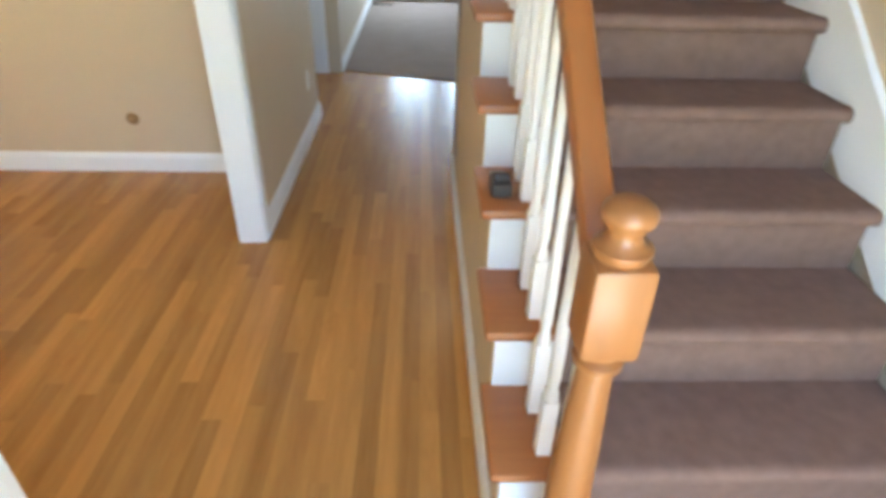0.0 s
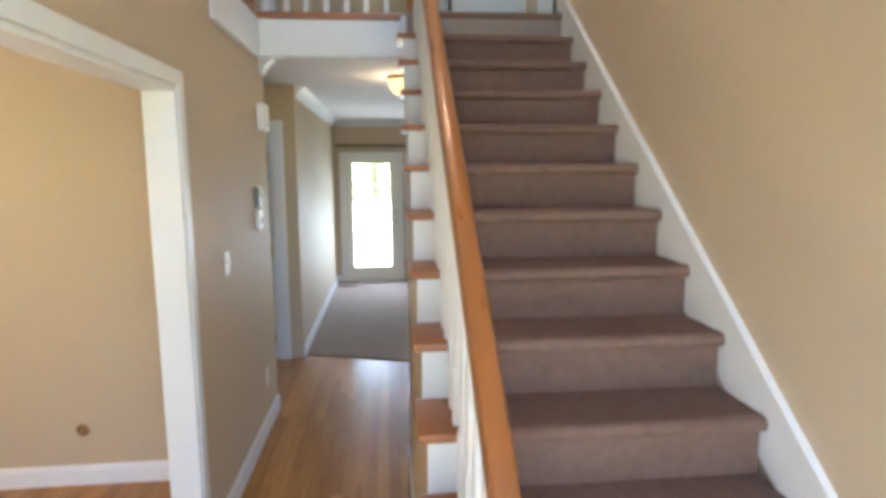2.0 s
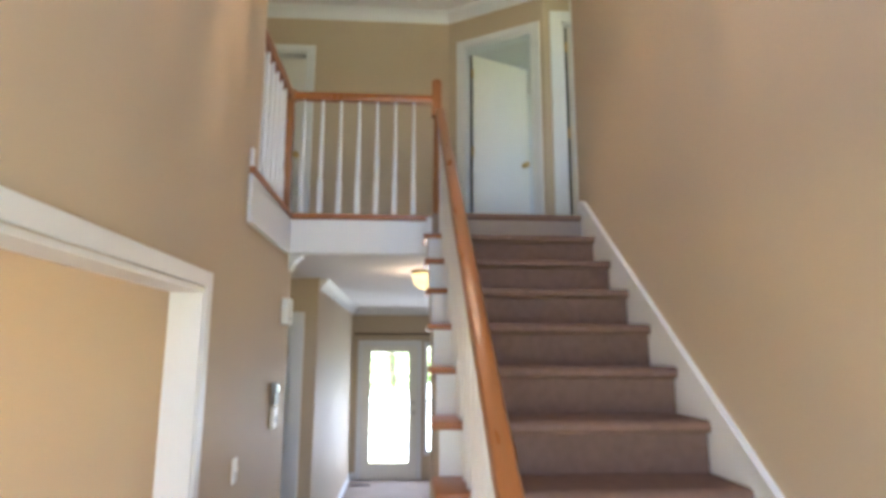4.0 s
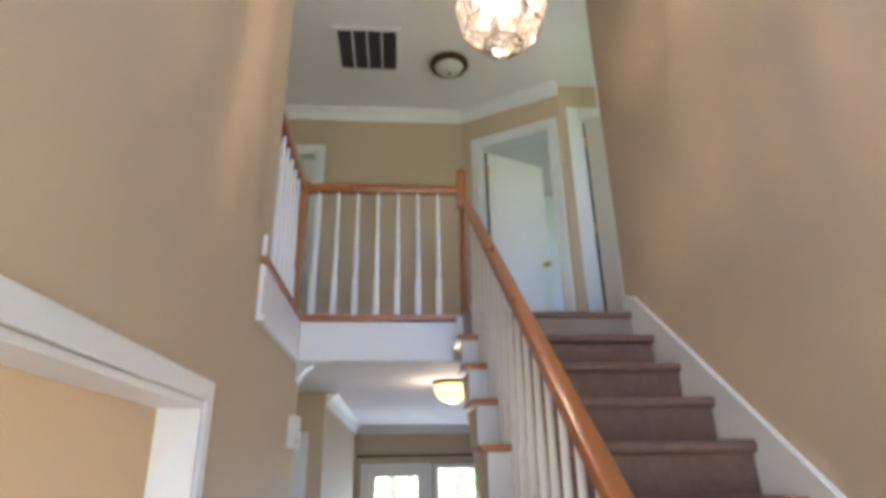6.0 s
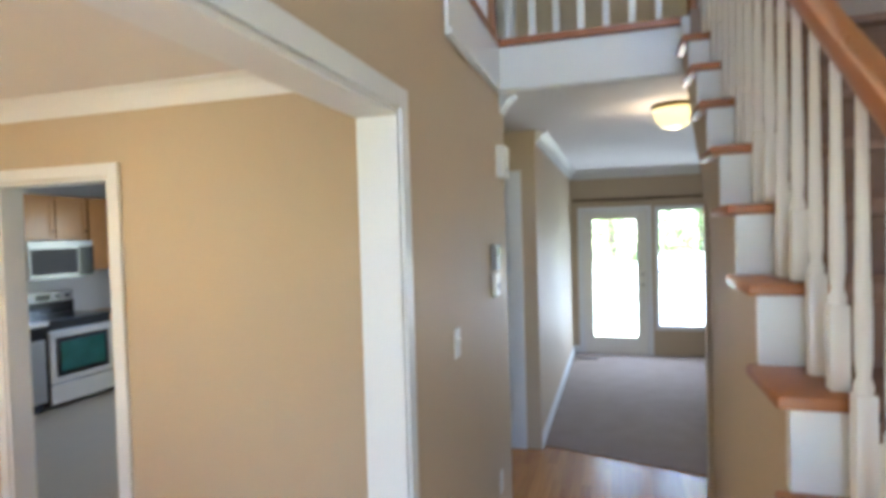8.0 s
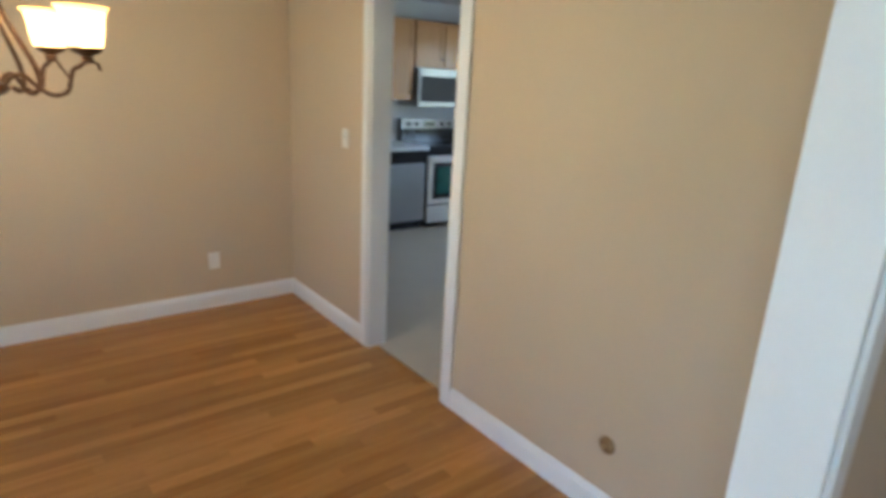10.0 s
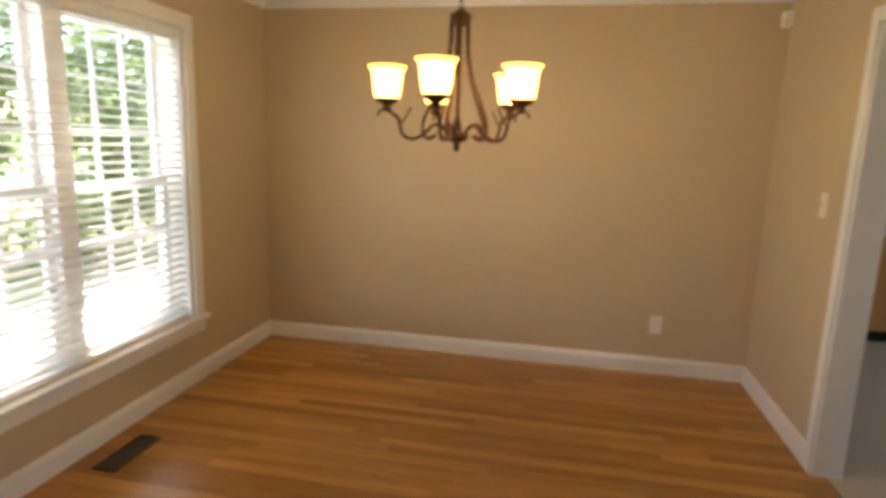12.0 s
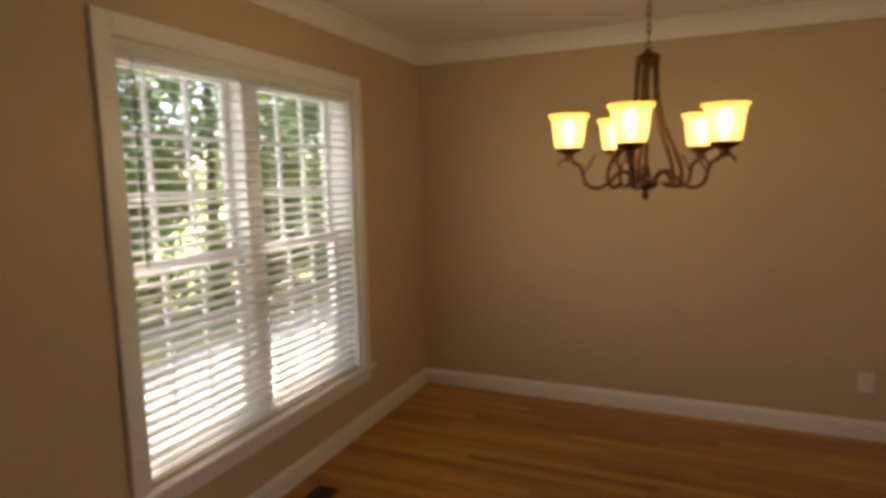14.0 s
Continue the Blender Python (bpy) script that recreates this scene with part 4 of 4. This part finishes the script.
part("lens", boxes((0.0195, 0.0225, -0.0225, 0.012, -0.03, 0.0)), FROST, sensor)


def floor_register(at, w, d, material, label):
    t = thing("floor_register", at, label, "vent")
    part("rim", boxes((-w / 2, w / 2, -d / 2, -d / 2 + 0.012, 0, 0.006), (-w / 2, w / 2, d / 2 - 0.012, d / 2, 0, 0.006), (-w / 2, -w / 2 + 0.012, -d / 2 + 0.012, d / 2 - 0.012, 0, 0.006), (w / 2 - 0.012, w / 2, -d / 2 + 0.012, d / 2 - 0.012, 0, 0.006)), material, t)
    part("well", boxes((-w / 2 + 0.012, w / 2 - 0.012, -d / 2 + 0.012, d / 2 - 0.012, 0, 0.002)), DARK, t)
    k = 12
    me = mesh_of("louvre", boxes((-0.003, 0.003, -d / 2 + 0.012, d / 2 - 0.012, 0.002, 0.005)), material)
    for i in range(k):
        o = new("louvre", me)
        o.parent = t
        o.location = (-w / 2 + 0.02 + (w - 0.04) * i / (k - 1), 0, 0)
    return t


floor_register((-1.99, -3.15, 0.004), 0.31, 0.115, BRONZE, "dark metal floor register below the window")
floor_register((0.22, 5.30, 0.012), 0.27, 0.11, BRONZE, "dark metal floor register in the carpet")

lock = thing("lockbox", (0.955, nose_y(4) + 0.10, 4 * RISE), "small dark grey key lockbox lying on a tread", "lockbox")
part("body", boxes((-0.028, 0.028, -0.045, 0.045, 0.0, 0.04), bevel=0.008), DARK, lock, "dark grey body", 40)
bm = bmesh.new()
tube(bm, smooth_path([(-0.02, 0.04, 0.02), (-0.02, 0.075, 0.02), (0.0, 0.088, 0.02), (0.02, 0.075, 0.02), (0.02, 0.04, 0.02)]), 0.004, 8)
part("shackle", bm, NICKEL, lock, "steel shackle", 50)
part("dial", boxes((-0.018, 0.018, -0.03, 0.015, 0.04, 0.044), bevel=0.001), BLACK, lock)

# ---- kitchen ----
KX = -4.85


def cabinet(name, label, x0, x1, y0, y1, z0, z1, doors=1, toe=True, wood=MAPLE):
    """A cabinet whose doors face +x."""
    t = thing(name, (0, 0, 0), label, "cabinet", "kitchen cabinets")
    part("body", boxes((x0, x1 - 0.02, y0 + 0.001, y1 - 0.001, z0 + (0.1 if toe else 0), z1)), wood, t)
    if toe:
        part("toe_kick", boxes((x0, x1 - 0.07, y0 + 0.001, y1 - 0.001, 0.004, 0.1)), BLACK, t)
    w = (y1 - y0) / doors
    for i in range(doors):
        a, b = y0 + i * w + 0.008, y0 + (i + 1) * w - 0.008
        lo, hi = z0 + (0.12 if toe else 0.015), z1 - 0.015
        d = part("door", boxes((x1 - 0.02, x1, a, a + 0.055, lo, hi), (x1 - 0.02, x1, b - 0.055, b, lo, hi), (x1 - 0.02, x1, a + 0.055, b - 0.055, lo, lo + 0.055), (x1 - 0.02, x1, a + 0.055, b - 0.055, hi - 0.055, hi), (x1 - 0.02, x1 - 0.008, a + 0.055, b - 0.055, lo + 0.055, hi - 0.055), bevel=0.002), wood, t, "honey oak frame-and-panel door")
        bm = bmesh.new()
        lathe(bm, [(0.006, 0), (0.006, 0.015), (0.014, 0.022), (0.012, 0.03), (0.003, 0.032)], 10, (x1, b - 0.03, hi - 0.08 if toe else lo + 0.08), "x")
        part("knob", bm, BRONZE, d, "", 40)
    return t


cabinet("base_cabinet", "honey oak base cabinet beside the dishwasher", -5.465, KX, 0.75, 1.40, 0.0, 0.87, 1)
cabinet("base_cabinet", "honey oak base cabinet beyond the range", -5.465, KX, 2.83, 3.55, 0.0, 0.87, 1)
cabinet("wall_cabinet", "honey oak wall cabinet above the counter", -5.465, -5.13, 0.55, 2.02, 1.37, 2.2, 3, False)
cabinet("wall_cabinet", "short honey oak wall cabinet above the microwave", -5.465, -5.13, 2.03, 2.82, 1.72, 2.2, 2, False)
cabinet("wall_cabinet", "honey oak wall cabinet beyond the range", -5.465, -5.13, 2.83, 3.55, 1.37, 2.2, 1, False)
cabinet("deep_cabinet", "deep oak wall cabinet with its shade put into a darker colour", -5.465, -4.80, 0.60, 1.27, 1.82, 2.40, 1, False, SHADED_OAK)
top = thing("worktop", (0, 0, 0), "white laminate kitchen worktop", "worktop")
part("slab", boxes((-5.465, KX + 0.025, 0.74, 2.045, 0.871, 0.91), bevel=0.004), COUNTER, top)
part("upstand", boxes((-5.465, -5.44, 0.74, 2.045, 0.911, 1.0)), COUNTER, top)
dish = thing("dishwasher", (0, 0, 0), "stainless dishwasher with a black control panel", "dishwasher")
part("body", boxes((-5.46, KX - 0.03, 1.41, 2.03, 0.1, 0.868)), GREYP, dish)
part("front_panel", boxes((KX - 0.03, KX, 1.415, 2.025, 0.105, 0.73), bevel=0.004), SILVER, dish, "stainless front")
part("control_panel", boxes((KX - 0.03, KX + 0.006, 1.415, 2.025, 0.734, 0.866), bevel=0.004), BLACK, dish, "black control panel")
part("toe_kick", boxes((-5.4, KX - 0.06, 1.415, 2.025, 0.004, 0.1)), BLACK, dish)
rng = thing("range", (0, 0, 0), "cream and black electric range with a dark oven window", "range")
part("body", boxes((-5.46, KX - 0.02, 2.05, 2.815, 0.05, 0.895)), BLACK, rng, "black side panels")
part("cooktop", boxes((-5.45, KX + 0.01, 2.048, 2.817, 0.896, 0.912), bevel=0.003), BLACK, rng, "black glass cooktop")
od = part("oven_door", boxes((KX - 0.02, KX + 0.015, 2.06, 2.805, 0.27, 0.80), bevel=0.006), CREAM, rng, "cream oven door")
part("window_frame", boxes((KX + 0.015, KX + 0.018, 2.12, 2.75, 0.33, 0.725), bevel=0.001), BLACK, od, "black glass border")
part("oven_window", boxes((KX + 0.0185, KX + 0.021, 2.17, 2.70, 0.38, 0.685), bevel=0.001), GREEN_REFLECTION, od, "dark oven window with a green reflection put into its colour")
bm = bmesh.new()
tube(bm, [(KX + 0.05, 2.10, 0.755), (KX + 0.05, 2.765, 0.755)], 0.011, 8)
box(bm, KX + 0.012, KX + 0.05, 2.12, 2.14, 0.745, 0.765)
box(bm, KX + 0.012, KX + 0.05, 2.725, 2.745, 0.745, 0.765)
part("handle", bm, CREAM, od, "", 40)
part("drawer", boxes((KX - 0.02, KX + 0.015, 2.06, 2.805, 0.06, 0.255), bevel=0.006), CREAM, rng, "cream storage drawer")
part("backguard", boxes((-5.46, -5.38, 2.05, 2.815, 0.912, 1.16), bevel=0.006), SILVER, rng, "silver control panel")
part("panel_face", boxes((-5.38, -5.377, 2.052, 2.813, 0.915, 1.045)), BLACK, rng)
for y in (2.14, 2.25, 2.62, 2.73):
    bm = bmesh.new()
    lathe(bm, [(0.024, 0), (0.022, 0.02), (0.004, 0.022)], 14, (-5.38, y, 1.10), "x")
    part("dial", bm, BLACK, rng, "", 40)
part("clock", boxes((-5.38, -5.377, 2.36, 2.52, 1.07, 1.13)), BLACK, rng)
mw = thing("microwave", (0, 0, 0), "stainless over-range microwave with a dark window", "microwave")
part("body", boxes((-5.46, -5.075, 2.04, 2.815, 1.31, 1.715), bevel=0.006), SILVER, mw)
md = part("door", boxes((-5.075, -5.05, 2.045, 2.62, 1.33, 1.65), bevel=0.005), SILVER, mw)
part("door_window", boxes((-5.05, -5.047, 2.065, 2.60, 1.36, 1.63)), DARK, md, "dark door window")
part("control_panel", boxes((-5.075, -5.052, 2.625, 2.81, 1.33, 1.65), bevel=0.004), BLACK, mw, "black keypad")
part("top_vent", boxes((-5.075, -5.06, 2.045, 2.81, 1.66, 1.71)), SILVER, mw)

# ---- outside ----
bm = bmesh.new()
vs = [bm.verts.new(p) for p in ((-400, -400, -0.35), (400, -400, -0.35), (400, 400, -0.35), (-400, 400, -0.35))]
bm.faces.new(vs)
tagged(new("ground", mesh_of("ground", bm, GRASS)), "mown lawn round the house", "lawn", "", "structure")
solid("driveway", [(-30, 2.0, -6.6, -4.2, -0.349, -0.335)], CONCRETE, "sunlit pale concrete driveway in front of the house", "driveway")
solid("house_foundation", [(-5.7, 4.75, -3.95, 5.8, -0.345, -0.06)], SIDING, "pale foundation under the house", "foundation")
solid("roof", [(-6.0, 5.0, -4.2, 6.1, TOP + 0.1, TOP + 0.3)], SIDING, "flat cover over the house", "roof")


def tree(at, height, spread, leaves, seed, low=0.12):
    rs = random.Random(seed)
    t = thing("tree", at, "dense dark green holly outside the window", "tree", "trees outside")
    bm = bmesh.new()
    tube(bm, [(0, 0, 0), (0.03, 0.02, height * 0.3), (-0.02, 0.03, height * 0.6), (0.02, 0, height * 0.9)], [0.11, 0.08, 0.05, 0.015], 8)
    for i in range(16):
        a, z = rs.uniform(0, 6.28), height * rs.uniform(0.15, 0.8)
        r = spread * rs.uniform(0.5, 0.85) * (1.05 - z / height)
        tube(bm, [(0, 0, z), (r * 0.5 * math.cos(a), r * 0.5 * math.sin(a), z + 0.1), (r * math.cos(a), r * math.sin(a), z + 0.35)], [0.025, 0.016, 0.006], 5)
    part("trunk", bm, BARK, t, "", 60)
    verts, faces = [], []
    clumps = []
    for i in range(95):
        z = height * rs.uniform(low, 1.0)
        prof = math.sin(min(1.0, (z / height - low + 0.12) / 0.3) * math.pi / 2) * (1.12 - z / height) ** 0.7
        r = spread * prof * rs.uniform(0.45, 1.0)
        a = rs.uniform(0, 6.28)
        clumps.append(Vector((r * math.cos(a), r * math.sin(a), z)))
    for i in range(leaves):
        c = clumps[rs.randrange(len(clumps))]
        p = c + Vector((rs.gauss(0, 0.21), rs.gauss(0, 0.21), rs.gauss(0, 0.2)))
        d = Vector((rs.uniform(-1, 1), rs.uniform(-1, 1), rs.uniform(-1, 0.6))).normalized()
        s = d.cross(Vector((rs.uniform(-1, 1), rs.uniform(-1, 1), 1))).normalized()
        ln, wd = rs.uniform(0.07, 0.13), rs.uniform(0.028, 0.045)
        k = len(verts)
        fold = d.cross(s) * wd * 0.35
        verts += [p, p + d * ln * 0.5 + s * wd + fold, p + d * ln, p + d * ln * 0.5 - s * wd + fold]
        faces += [(k, k + 1, k + 2), (k, k + 2, k + 3)]
    me = bpy.data.meshes.new("crown")
    me.from_pydata([tuple(v) for v in verts], [], faces)
    me.materials.append(LEAF)
    o = new("crown", me)
    o.parent = t
    tagged(o, "", "", "", "stuff")
    return t


tree((-5.0, -8.9, -0.35), 4.4, 1.5, 15000, 3, 0.06)
tree((-6.7, -8.3, -0.35), 4.9, 1.7, 17000, 5, 0.06)
tree((-8.4, -7.6, -0.35), 4.2, 1.6, 15000, 8, 0.06)
tree((-6.8, -11.0, -0.35), 5.4, 2.0, 7000, 11)
tree((-12.0, -11.5, -0.35), 5.0, 2.0, 6000, 12)
tree((2.4, 11.5, -0.35), 4.6, 1.8, 5000, 13)
tree((0.5, 10.6, -0.35), 5.2, 1.9, 5000, 17)

# ---- oak floor, board by board ----
PW = 0.0635
floor = tagged(new("floor", mesh_of("floor", boxes((XD, -0.055, YF, 0.06, -0.05, -0.006), (-0.055, 1.975, FRONT, 2.45, -0.05, -0.006), (-0.95, -0.055, 0.11, 2.45, -0.05, -0.006)), SUB)), "varnished strip oak floor in foyer and dining room", "floor", "", "structure")
bm = bmesh.new()
box(bm, -PW / 2 + 0.00004, PW / 2 - 0.00004, 0, 1, -0.006, 0.0)
for v in bm.verts:
    if v.co.z > -0.001:
        v.co.x *= 0.9998
plank = mesh_of("plank", bm, OAK)
rs = random.Random(21)
near, far_v, far_f = 0, [], []
ncol = int((0.93 - XD) / PW) + 1
spans = [(c, FRONT, 2.40) if 0.93 - PW * (c + 0.5) > -0.055 else (c, YF, 0.055) for c in range(ncol)]
spans += [(c, 0.11, 2.40) for c in range(16, 30)] + [(-1 - c, 0.05, 2.0) for c in range(16)] + [(-1 - c, FRONT, -2.58) for c in range(16)]
for c, y0, y1 in spans:
    x = 0.93 - PW * (c + 0.5)
    y = y0 - rs.uniform(0.0, 0.9)
    while y < y1:
        ln = rs.uniform(0.45, 1.35)
        a, b = max(y, y0), min(y + ln, y1)
        y += ln
        if b - a < 0.03:
            continue
        dz = rs.uniform(-0.0001, 0.0)
        if near < 300 and -2.35 < x < 0.93:
            near += 1
            o = new("plank", plank)
            o.parent = floor
            o.location = (x, a + 0.0001, dz)
            o.scale = (1, b - a - 0.0002, 1)
        else:
            k = len(far_v)
            h = PW / 2 - 0.00004
            far_v += [(x - h, a + 0.0001, -0.006), (x + h, a + 0.0001, -0.006), (x + h, b - 0.0001, -0.006), (x - h, b - 0.0001, -0.006), (x - h, a + 0.0001, dz), (x + h, a + 0.0001, dz), (x + h, b - 0.0001, dz), (x - h, b - 0.0001, dz)]
            far_f += [(k + 4, k + 5, k + 6, k + 7), (k, k + 1, k + 5, k + 4), (k + 1, k + 2, k + 6, k + 5), (k + 2, k + 3, k + 7, k + 6), (k + 3, k, k + 4, k + 7)]
me = bpy.data.meshes.new("planks_joined")
me.from_pydata(far_v, [], far_f)
me.materials.append(OAK_FAR)
o = new("planks_joined", me)
o.parent = floor
tagged(o, "", "", "", "stuff")
